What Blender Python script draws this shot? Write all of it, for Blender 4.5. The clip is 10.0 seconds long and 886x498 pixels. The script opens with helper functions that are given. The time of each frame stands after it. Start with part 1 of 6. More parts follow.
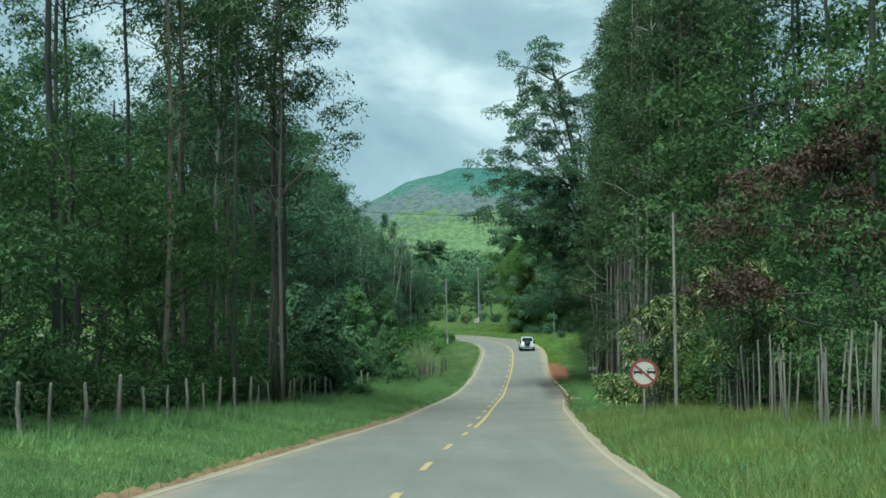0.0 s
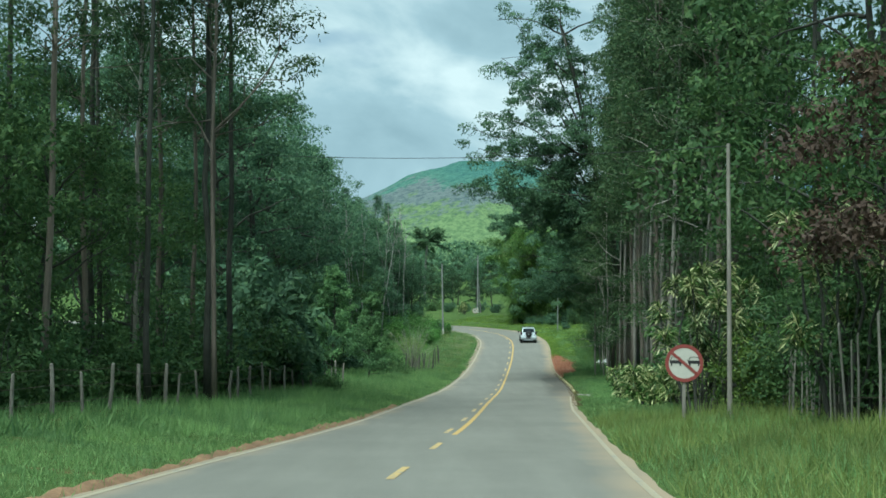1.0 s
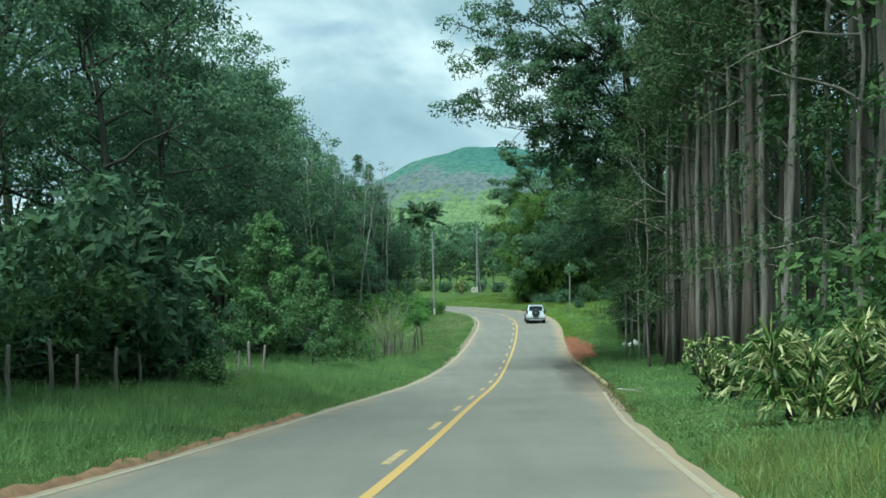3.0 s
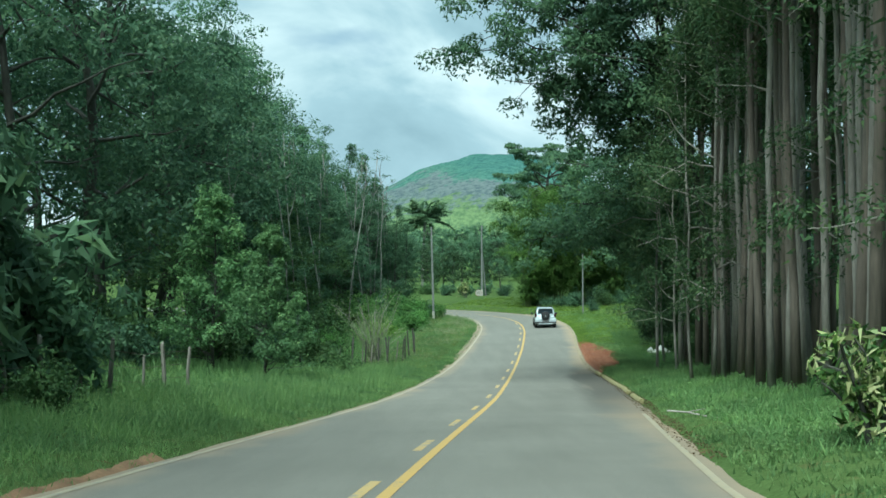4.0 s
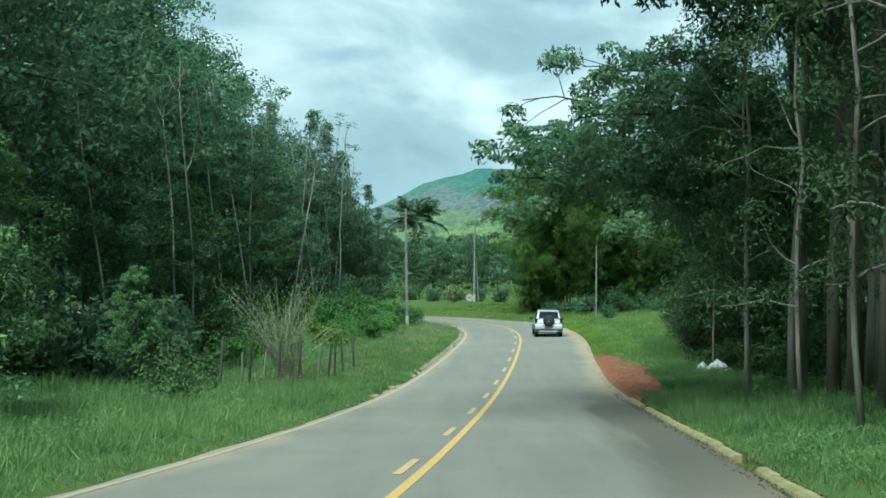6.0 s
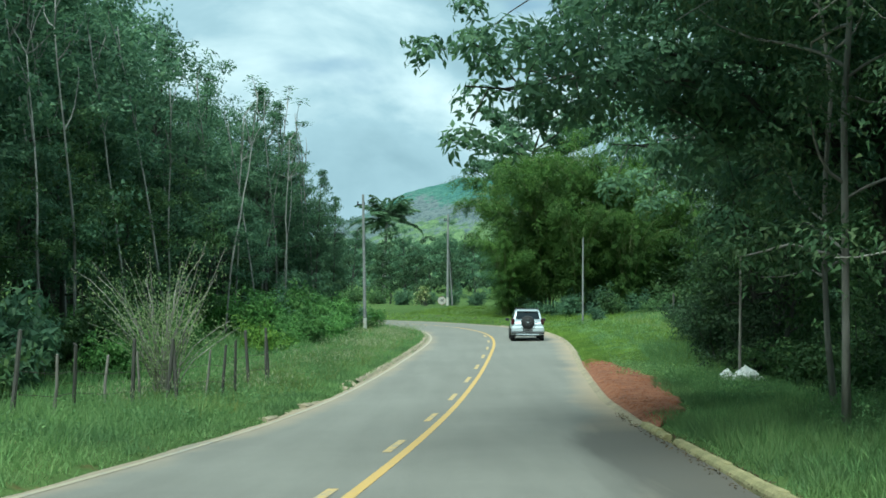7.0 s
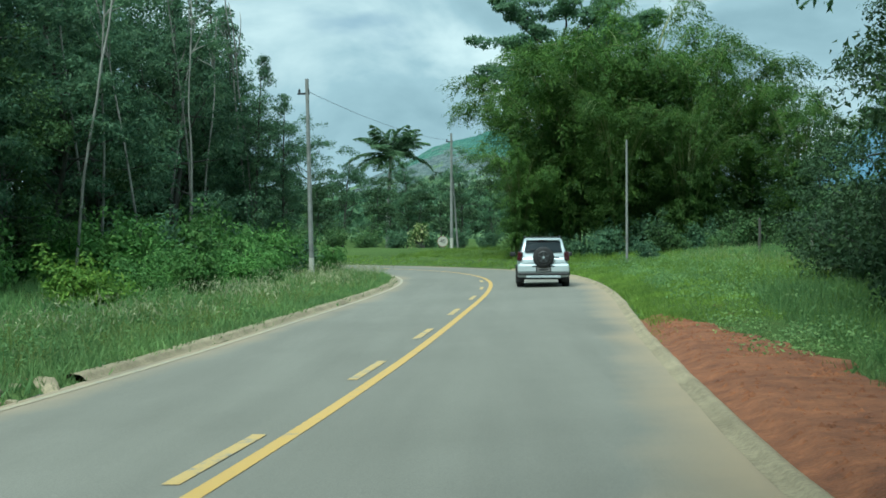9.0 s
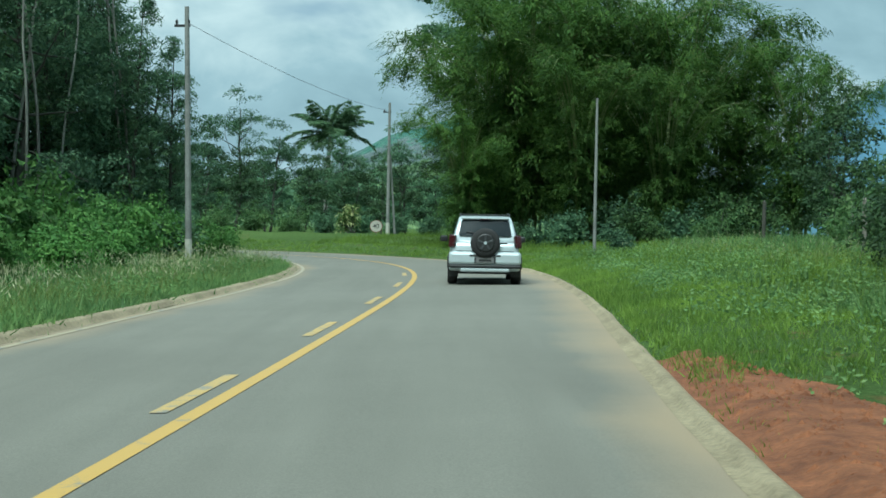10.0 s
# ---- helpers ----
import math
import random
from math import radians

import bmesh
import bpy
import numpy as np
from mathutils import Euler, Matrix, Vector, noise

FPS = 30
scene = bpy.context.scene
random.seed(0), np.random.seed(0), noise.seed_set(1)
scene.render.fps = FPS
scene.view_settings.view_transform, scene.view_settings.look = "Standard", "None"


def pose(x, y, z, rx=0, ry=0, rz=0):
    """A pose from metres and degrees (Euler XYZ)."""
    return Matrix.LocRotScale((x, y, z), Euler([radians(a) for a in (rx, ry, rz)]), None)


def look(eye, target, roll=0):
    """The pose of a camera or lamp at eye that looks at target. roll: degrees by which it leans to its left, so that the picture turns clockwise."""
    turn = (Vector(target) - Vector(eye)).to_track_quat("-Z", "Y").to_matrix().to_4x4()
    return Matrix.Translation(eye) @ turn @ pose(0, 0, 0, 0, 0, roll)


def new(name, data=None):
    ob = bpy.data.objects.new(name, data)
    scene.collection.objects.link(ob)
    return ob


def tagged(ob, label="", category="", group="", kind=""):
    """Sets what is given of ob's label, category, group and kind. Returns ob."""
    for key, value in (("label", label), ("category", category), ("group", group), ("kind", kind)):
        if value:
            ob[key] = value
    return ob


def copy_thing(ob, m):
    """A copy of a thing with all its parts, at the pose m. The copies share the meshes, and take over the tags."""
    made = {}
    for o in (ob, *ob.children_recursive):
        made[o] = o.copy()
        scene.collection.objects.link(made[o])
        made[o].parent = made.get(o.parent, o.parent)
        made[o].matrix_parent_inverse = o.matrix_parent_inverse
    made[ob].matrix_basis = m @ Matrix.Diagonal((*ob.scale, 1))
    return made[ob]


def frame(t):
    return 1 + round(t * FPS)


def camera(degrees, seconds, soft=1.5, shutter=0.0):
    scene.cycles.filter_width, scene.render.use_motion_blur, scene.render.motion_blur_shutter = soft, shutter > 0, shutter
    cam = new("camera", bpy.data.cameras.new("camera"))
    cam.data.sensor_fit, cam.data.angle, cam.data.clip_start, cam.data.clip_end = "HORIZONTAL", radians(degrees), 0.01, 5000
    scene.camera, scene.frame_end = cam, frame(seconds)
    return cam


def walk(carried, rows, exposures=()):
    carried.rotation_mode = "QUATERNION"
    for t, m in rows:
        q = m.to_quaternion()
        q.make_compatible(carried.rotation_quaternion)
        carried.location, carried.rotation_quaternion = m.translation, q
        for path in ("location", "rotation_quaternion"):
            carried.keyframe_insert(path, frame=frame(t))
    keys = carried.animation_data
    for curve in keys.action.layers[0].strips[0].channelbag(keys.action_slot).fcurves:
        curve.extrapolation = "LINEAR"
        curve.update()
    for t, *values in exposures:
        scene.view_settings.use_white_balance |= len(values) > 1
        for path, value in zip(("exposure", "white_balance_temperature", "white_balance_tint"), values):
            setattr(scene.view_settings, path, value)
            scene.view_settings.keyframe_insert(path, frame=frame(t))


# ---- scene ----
cam = camera(40.0, 10.0, 1.65)
METRES, EYE, TILT, LEAN, TURN = 110.0, 1.3, 0.0, 0.0, 0.0
ROWS = [
    (0.0, 0.0, 0.0, 0.0, 0.0, 0.57, 0.3),
    (0.5, 0.0036, 0.046, -0.0049, 0.81, 0.41, 0.02),
    (1.0, 0.0069, 0.0931, -0.01, 0.13, 0.3, -0.29),
    (1.5, 0.0099, 0.1403, -0.0153, -0.07, -0.02, -0.35),
    (2.0, 0.0133, 0.1887, -0.0203, -0.02, -0.19, -0.03),
    (2.5, 0.0164, 0.237, -0.0252, 0.18, -0.28, 0.28),
    (4.0, 0.0252, 0.3846, -0.0396, 0.78, 0.21, 0.21),
    (4.5, 0.0285, 0.4343, -0.0441, 1.02, 0.34, -0.09),
    (5.0, 0.0318, 0.4846, -0.0483, 1.2, 0.44, -0.29),
    (5.5, 0.0357, 0.535, -0.0525, 1.28, 0.65, -0.4),
    (7.0, 0.0489, 0.6874, -0.0653, 0.21, 1.52, -0.29),
    (7.5, 0.0535, 0.7387, -0.0688, 0.45, 1.37, 0.01),
    (8.0, 0.0582, 0.7891, -0.0723, 1.25, 0.96, 0.29),
    (8.5, 0.0627, 0.8402, -0.0754, 1.9, 0.16, 0.42),
    (9.0, 0.0671, 0.8919, -0.0779, 1.7, -0.55, 0.24),
    (9.5, 0.0711, 0.9437, -0.0799, 0.66, -1.07, -0.31),
    (10.0, 0.0747, 0.9936, -0.0809, -0.5, -0.98, -1.03),
]
walk(cam, [(t, pose(0, 0, EYE, TILT, LEAN, TURN) @ pose(METRES * x, METRES * y, METRES * z, 90 + pitch, roll, yaw)) for t, x, y, z, yaw, pitch, roll in ROWS],
     [(0.0, 0.62, 5550, -9), (2.5, 0.72, 5520, -10), (5.0, 0.8, 5480, -11), (7.5, 0.78, 5470, -11), (10.0, 0.5, 5480, -11)])

# ---- world, sun ----
def world_sky():
    w = bpy.data.worlds.new("sky")
    scene.world = w
    w.use_nodes = True
    nt = w.node_tree
    nt.nodes.clear()
    N, L = nt.nodes.new, nt.links.new
    out, bg = N("ShaderNodeOutputWorld"), N("ShaderNodeBackground")
    sky = N("ShaderNodeTexSky")
    sky.sky_type, sky.sun_disc = "NISHITA", False
    sky.sun_elevation, sky.sun_rotation = radians(SUN_ELEV), radians(SUN_AZ)
    dim = N("ShaderNodeVectorMath")
    dim.operation = "SCALE"
    dim.inputs["Scale"].default_value = 0.1
    L(sky.outputs[0], dim.inputs[0])
    # cloud deck: direction flattened towards the horizon
    tc = N("ShaderNodeTexCoord")
    mp = N("ShaderNodeMapping")
    mp.inputs["Scale"].default_value = (4.2, 4.2, 7.0)
    mp.inputs["Location"].default_value = (0.35, 0.0, 0.62)
    L(tc.outputs["Generated"], mp.inputs[0])
    n1 = N("ShaderNodeTexNoise")
    n1.inputs["Scale"].default_value, n1.inputs["Detail"].default_value, n1.inputs["Roughness"].default_value = 1.5, 8, 0.52
    n1.inputs["Distortion"].default_value = 0.35
    L(mp.outputs[0], n1.inputs[0])
    shade = N("ShaderNodeValToRGB")
    e = shade.color_ramp.elements
    e[0].position, e[0].color = 0.30, (0.36, 0.47, 0.52, 1)
    e[1].position, e[1].color = 0.66, (0.92, 0.98, 0.97, 1)
    m = e.new(0.49)
    m.color = (0.52, 0.64, 0.69, 1)
    L(n1.outputs[0], shade.inputs[0])
    n2 = N("ShaderNodeTexNoise")
    n2.inputs["Scale"].default_value, n2.inputs["Detail"].default_value = 0.8, 5
    mp2 = N("ShaderNodeMapping")
    mp2.inputs["Scale"].default_value = (4.0, 4.0, 9.0)
    mp2.inputs["Location"].default_value = (3.1, 1.7, 0.4)
    L(tc.outputs["Generated"], mp2.inputs[0])
    L(mp2.outputs[0], n2.inputs[0])
    cover = N("ShaderNodeValToRGB")
    cover.color_ramp.elements[0].position, cover.color_ramp.elements[1].position = 0.30, 0.40
    L(n2.outputs[0], cover.inputs[0])
    mix = N("ShaderNodeMix")
    mix.data_type = "RGBA"
    L(cover.outputs[0], mix.inputs[0])
    L(dim.outputs[0], mix.inputs[6])
    L(shade.outputs[0], mix.inputs[7])
    L(mix.outputs[2], bg.inputs[0])
    bg.inputs[1].default_value = SKY
    L(bg.outputs[0], out.inputs[0])


SUN_ELEV, SUN_AZ, SKY = 60.0, 206.0, 0.6
world_sky()
sun = new("sun", bpy.data.lights.new("sun", "SUN"))
sun.data.energy, sun.data.angle, sun.data.color = 4.0, radians(34), (1.0, 0.96, 0.88)
_az, _el = radians(SUN_AZ), radians(SUN_ELEV)
sun.matrix_world = look((math.sin(_az) * math.cos(_el) * 80, math.cos(_az) * math.cos(_el) * 80, math.sin(_el) * 80), (0, 0, 0))


# ---- materials ----
def nodes_of(name):
    m = bpy.data.materials.new(name)
    m.use_nodes = True
    nt = m.node_tree
    return m, nt, nt.nodes["Principled BSDF"]


def ramp(nt, src, stops):
    r = nt.nodes.new("ShaderNodeValToRGB")
    el = r.color_ramp.elements
    while len(el) < len(stops):
        el.new(0.5)
    for e, (p, c) in zip(el, stops):
        e.position, e.color = p, (*c, 1)
    nt.links.new(src, r.inputs[0])
    return r.outputs[0]


def noise_tex(nt, scale, detail=4, rough=0.55, stretch=None, generated=False):
    tc = nt.nodes.new("ShaderNodeTexCoord")
    n = nt.nodes.new("ShaderNodeTexNoise")
    n.inputs["Scale"].default_value, n.inputs["Detail"].default_value, n.inputs["Roughness"].default_value = scale, detail, rough
    src = tc.outputs["Object"]
    if stretch:
        mp = nt.nodes.new("ShaderNodeMapping")
        mp.inputs["Scale"].default_value = stretch
        nt.links.new(src, mp.inputs[0])
        src = mp.outputs[0]
    nt.links.new(src, n.inputs[0])
    return n.outputs[0]


def blend(nt, a, b, fac, mode="MIX"):
    x = nt.nodes.new("ShaderNodeMix")
    x.data_type, x.blend_type = "RGBA", mode
    for sock, v in ((x.inputs[0], fac), (x.inputs[6], a), (x.inputs[7], b)):
        if isinstance(v, (int, float)):
            sock.default_value = v
        elif isinstance(v, tuple):
            sock.default_value = (*v, 1)
        else:
            nt.links.new(v, sock)
    return x.outputs[2]


def bump(nt, bsdf, height, strength, dist=0.02):
    b = nt.nodes.new("ShaderNodeBump")
    b.inputs["Strength"].default_value, b.inputs["Distance"].default_value = strength, dist
    nt.links.new(height, b.inputs["Height"])
    nt.links.new(b.outputs[0], bsdf.inputs["Normal"])


def rough_mat(name, dark, light, scale=3.0, fine=40.0, roughness=0.85, relief=0.4, stretch=None, metallic=0.0):
    """Two-scale mottled surface."""
    m, nt, b = nodes_of(name)
    big = noise_tex(nt, scale, 5, 0.6, stretch)
    small = noise_tex(nt, fine, 3, 0.6, stretch)
    c = ramp(nt, big, [(0.3, dark), (0.7, light)])
    c = blend(nt, c, ramp(nt, small, [(0.3, (0.72, 0.72, 0.72)), (0.7, (1.12, 1.12, 1.12))]), 1.0, "MULTIPLY")
    nt.links.new(c, b.inputs["Base Color"])
    b.inputs["Roughness"].default_value, b.inputs["Metallic"].default_value = roughness, metallic
    if relief:
        bump(nt, b, small, relief)
    return m


def leaf_mat(name, dark, mid, light, translucent=0.3, gloss=0.62, spread=0.22, gain=1.0, even=0.6):
    """Leaves: every leaf its own tint, every plant a little different."""
    m, nt, b = nodes_of(name)
    dark, mid, light = (tuple(v * gain for v in c) for c in (dark, mid, light))
    dark, light = (tuple(m + (v - m) * even for v, m in zip(c, mid)) for c in (dark, light))
    geo = nt.nodes.new("ShaderNodeNewGeometry")
    info = nt.nodes.new("ShaderNodeObjectInfo")
    c = ramp(nt, geo.outputs["Random Per Island"], [(0.0, dark), (0.55, mid), (1.0, light)])
    clump = noise_tex(nt, 0.55, 3)
    c = blend(nt, c, ramp(nt, clump, [(0.3, (0.62, 0.66, 0.68)), (0.7, (1.25, 1.2, 1.05))]), 1.0, "MULTIPLY")
    hue = nt.nodes.new("ShaderNodeHueSaturation")
    mr = nt.nodes.new("ShaderNodeMapRange")
    mr.inputs[3].default_value, mr.inputs[4].default_value = 1.0 - spread, 1.0 + spread
    nt.links.new(info.outputs["Random"], mr.inputs[0])
    nt.links.new(mr.outputs[0], hue.inputs["Value"])
    nt.links.new(c, hue.inputs["Color"])
    nt.links.new(hue.outputs[0], b.inputs["Base Color"])
    b.inputs["Roughness"].default_value = gloss
    b.inputs["Specular IOR Level"].default_value = 0.2
    tr = nt.nodes.new("ShaderNodeBsdfTranslucent")
    nt.links.new(hue.outputs[0], tr.inputs[0])
    mx = nt.nodes.new("ShaderNodeMixShader")
    mx.inputs[0].default_value = translucent
    nt.links.new(b.outputs[0], mx.inputs[1])
    nt.links.new(tr.outputs[0], mx.inputs[2])
    nt.links.new(mx.outputs[0], nt.nodes["Material Output"].inputs[0])
    return m


def plain(name, color, roughness=0.5, metallic=0.0, coat=0.0, var=0.12, shine=0.5):
    m, nt, b = nodes_of(name)
    n = noise_tex(nt, 9.0, 4)
    lo, hi = tuple(v * (1 - var) for v in color), tuple(min(1, v * (1 + var)) for v in color)
    nt.links.new(ramp(nt, n, [(0.3, lo), (0.7, hi)]), b.inputs["Base Color"])
    b.inputs["Roughness"].default_value, b.inputs["Metallic"].default_value = roughness, metallic
    b.inputs["Coat Weight"].default_value, b.inputs["Specular IOR Level"].default_value = coat, shine
    return m


def asphalt_mat():
    m, nt, b = nodes_of("asphalt")
    uv = nt.nodes.new("ShaderNodeUVMap")
    uv.uv_map = "lane"
    sep = nt.nodes.new("ShaderNodeSeparateXYZ")
    nt.links.new(uv.outputs[0], sep.inputs[0])
    big = noise_tex(nt, 0.25, 5, 0.6)
    streak = noise_tex(nt, 1.0, 4, 0.6, (1.6, 0.12, 1))
    grit = noise_tex(nt, 70.0, 2, 0.7)
    c = ramp(nt, big, [(0.3, (0.150, 0.145, 0.124)), (0.7, (0.180, 0.174, 0.150))])
    c = blend(nt, c, ramp(nt, streak, [(0.35, (0.92, 0.92, 0.92)), (0.65, (1.05, 1.05, 1.05))]), 1.0, "MULTIPLY")
    c = blend(nt, c, ramp(nt, grit, [(0.3, (0.75, 0.75, 0.75)), (0.7, (1.2, 1.2, 1.2))]), 0.7, "MULTIPLY")
    # dust that traffic throws to both edges
    edge = nt.nodes.new("ShaderNodeMath")
    edge.operation = "ABSOLUTE"
    nt.links.new(sep.outputs[0], edge.inputs[0])
    ragged = nt.nodes.new("ShaderNodeMath")
    ragged.operation = "MULTIPLY_ADD"
    nt.links.new(big, ragged.inputs[0])
    ragged.inputs[1].default_value = 1.6
    nt.links.new(edge.outputs[0], ragged.inputs[2])
    dust = nt.nodes.new("ShaderNodeMapRange")
    dust.inputs[1].default_value, dust.inputs[2].default_value = 3.55, 4.35
    nt.links.new(ragged.outputs[0], dust.inputs[0])
    thin = nt.nodes.new("ShaderNodeMath")
    thin.operation = "MULTIPLY"
    thin.inputs[1].default_value = 0.75
    nt.links.new(dust.outputs[0], thin.inputs[0])
    c = blend(nt, c, (0.31, 0.235, 0.15), thin.outputs[0])
    # a long darker band towards the right edge, ragged along its inner side
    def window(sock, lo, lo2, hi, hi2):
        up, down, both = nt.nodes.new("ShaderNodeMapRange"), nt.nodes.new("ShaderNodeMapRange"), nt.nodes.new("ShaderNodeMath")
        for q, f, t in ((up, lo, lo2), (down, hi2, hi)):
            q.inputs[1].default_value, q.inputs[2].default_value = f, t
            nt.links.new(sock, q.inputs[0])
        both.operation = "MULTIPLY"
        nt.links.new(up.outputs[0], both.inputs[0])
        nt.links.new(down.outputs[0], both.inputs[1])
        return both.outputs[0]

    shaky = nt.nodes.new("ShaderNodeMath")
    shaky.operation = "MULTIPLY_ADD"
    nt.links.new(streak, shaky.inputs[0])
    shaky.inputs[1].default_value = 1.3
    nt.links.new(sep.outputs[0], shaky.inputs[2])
    dark_band = nt.nodes.new("ShaderNodeMath")
    dark_band.operation = "MULTIPLY"
    nt.links.new(window(shaky.outputs[0], 3.05, 3.5, 6.0, 6.1), dark_band.inputs[0])
    nt.links.new(window(sep.outputs[1], 64, 82, 96.5, 101.5), dark_band.inputs[1])
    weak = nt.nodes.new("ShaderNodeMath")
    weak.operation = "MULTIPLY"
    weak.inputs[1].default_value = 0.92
    nt.links.new(dark_band.outputs[0], weak.inputs[0])
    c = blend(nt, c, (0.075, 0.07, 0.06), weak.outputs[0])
    nt.links.new(c, b.inputs["Base Color"])
    b.inputs["Roughness"].default_value = 0.78
    b.inputs["Specular IOR Level"].default_value = 0.3
    bump(nt, b, grit, 0.35, 0.006)
    return m


def paint_mat(name, color, worn):
    m, nt, b = nodes_of(name)
    n = noise_tex(nt, 3.5, 6, 0.7)
    fine = noise_tex(nt, 45.0, 3, 0.7)
    wear = nt.nodes.new("ShaderNodeMath")
    wear.operation = "MULTIPLY_ADD"
    nt.links.new(fine, wear.inputs[0])
    wear.inputs[1].default_value = 0.35
    nt.links.new(n, wear.inputs[2])
    c = ramp(nt, wear.outputs[0], [(0.48 + worn, (0.2, 0.2, 0.18)), (0.60 + worn, color)])
    nt.links.new(c, b.inputs["Base Color"])
    b.inputs["Roughness"].default_value = 0.6
    return m


def ground_mat():
    m, nt, b = nodes_of("grassy earth")
    big = noise_tex(nt, 0.12, 5, 0.6)
    mid = noise_tex(nt, 1.3, 5, 0.65)
    fine = noise_tex(nt, 14.0, 4, 0.7)
    g = ramp(nt, big, [(0.3, (0.055, 0.09, 0.03)), (0.7, (0.09, 0.135, 0.045))])
    c = blend(nt, g, (0.14, 0.085, 0.045), ramp(nt, mid, [(0.6, (0, 0, 0)), (0.72, (0.8, 0.8, 0.8))]))
    c = blend(nt, c, ramp(nt, fine, [(0.3, (0.6, 0.6, 0.6)), (0.7, (1.25, 1.25, 1.25))]), 1.0, "MULTIPLY")
    nt.links.new(c, b.inputs["Base Color"])
    b.inputs["Roughness"].default_value = 0.95
    b.inputs["Specular IOR Level"].default_value = 0.0
    bump(nt, b, fine, 0.6, 0.05)
    return m


def hill_mat():
    m, nt, b = nodes_of("hillside")
    w = noise_tex(nt, 0.012, 6, 0.62)
    f = noise_tex(nt, 0.11, 5, 0.75)
    s = nt.nodes.new("ShaderNodeMath")
    s.operation = "MULTIPLY_ADD"
    nt.links.new(f, s.inputs[0])
    s.inputs[1].default_value = 0.55
    nt.links.new(w, s.inputs[2])
    # height decides between pasture below and woodland above
    tc = nt.nodes.new("ShaderNodeTexCoord")
    sep = nt.nodes.new("ShaderNodeSeparateXYZ")
    nt.links.new(tc.outputs["Object"], sep.inputs[0])
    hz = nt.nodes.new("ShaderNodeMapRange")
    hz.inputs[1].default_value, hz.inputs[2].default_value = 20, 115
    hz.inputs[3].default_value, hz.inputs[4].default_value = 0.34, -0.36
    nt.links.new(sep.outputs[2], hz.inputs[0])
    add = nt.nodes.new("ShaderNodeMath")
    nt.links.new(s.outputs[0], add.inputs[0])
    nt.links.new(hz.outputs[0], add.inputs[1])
    # teal and blue-grey stops: distance haze is mixed into woods and rock
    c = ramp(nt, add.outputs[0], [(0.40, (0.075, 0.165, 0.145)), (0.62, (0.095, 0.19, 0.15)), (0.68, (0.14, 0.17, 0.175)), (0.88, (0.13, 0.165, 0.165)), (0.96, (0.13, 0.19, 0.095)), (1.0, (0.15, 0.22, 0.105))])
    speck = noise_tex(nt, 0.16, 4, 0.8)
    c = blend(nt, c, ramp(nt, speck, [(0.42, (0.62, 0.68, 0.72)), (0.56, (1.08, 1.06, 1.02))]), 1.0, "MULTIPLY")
    nt.links.new(c, b.inputs["Base Color"])
    b.inputs["Roughness"].default_value = 1.0
    b.inputs["Specular IOR Level"].default_value = 0.0
    bump(nt, b, f, 1.0, 6.0)
    return m


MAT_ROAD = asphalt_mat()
MAT_YELLOW = paint_mat("yellow road paint", (0.45, 0.29, 0.08), -0.02)
MAT_DASH = paint_mat("worn yellow road paint", (0.43, 0.3, 0.11), 0.07)
MAT_WHITE_LINE = paint_mat("dusty white road paint", (0.32, 0.275, 0.19), 0.05)
MAT_GROUND = ground_mat()
MAT_SOIL = rough_mat("red earth", (0.105, 0.036, 0.016), (0.255, 0.098, 0.042), 3.4, 24.0, 0.95, 1.0)
MAT_KERB = rough_mat("sandy stained concrete", (0.18, 0.146, 0.092), (0.335, 0.28, 0.18), 0.9, 22.0, 0.9, 0.6)
MAT_KERB_MOSS = rough_mat("mossy concrete", (0.13, 0.125, 0.05), (0.33, 0.29, 0.14), 1.6, 25.0, 0.95, 0.5)
MAT_EARTH = rough_mat("brown earth", (0.13, 0.072, 0.036), (0.26, 0.155, 0.08), 1.5, 18.0, 0.95, 0.6)
MAT_POLE = rough_mat("grey concrete", (0.13, 0.135, 0.13), (0.28, 0.285, 0.27), 1.2, 30.0, 0.85, 0.2)
MAT_POST = rough_mat("weathered wood", (0.12, 0.108, 0.09), (0.31, 0.29, 0.25), 3.0, 30.0, 0.9, 0.5, (1, 1, 0.15))
MAT_DARKPOST = rough_mat("dark weathered wood", (0.035, 0.035, 0.03), (0.11, 0.105, 0.085), 3.0, 30.0, 0.9, 0.5, (1, 1, 0.15))
MAT_BARK_PALE = rough_mat("pale peeling bark", (0.13, 0.118, 0.10), (0.40, 0.37, 0.325), 1.6, 14.0, 0.9, 0.5, (1, 1, 0.18))
MAT_BARK_BROWN = rough_mat("stringy brown bark", (0.075, 0.062, 0.05), (0.235, 0.195, 0.158), 1.6, 14.0, 0.9, 0.6, (1, 1, 0.12))
MAT_BARK_DARK = rough_mat("dark greenish bark", (0.026, 0.028, 0.022), (0.075, 0.076, 0.062), 1.5, 12.0, 0.95, 0.6, (1, 1, 0.3))
MAT_BARK_WHITE = rough_mat("whitish smooth bark", (0.14, 0.137, 0.125), (0.33, 0.325, 0.295), 1.3, 12.0, 0.85, 0.2, (1, 1, 0.3))
MAT_CULM = rough_mat("bamboo culm", (0.08, 0.13, 0.04), (0.22, 0.24, 0.09), 1.3, 10.0, 0.6, 0.1, (1, 1, 0.4))
# low gain: the shaded look of the first woods is partly in this colour
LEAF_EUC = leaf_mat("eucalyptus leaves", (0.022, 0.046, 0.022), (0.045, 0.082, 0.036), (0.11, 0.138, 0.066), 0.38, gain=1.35)
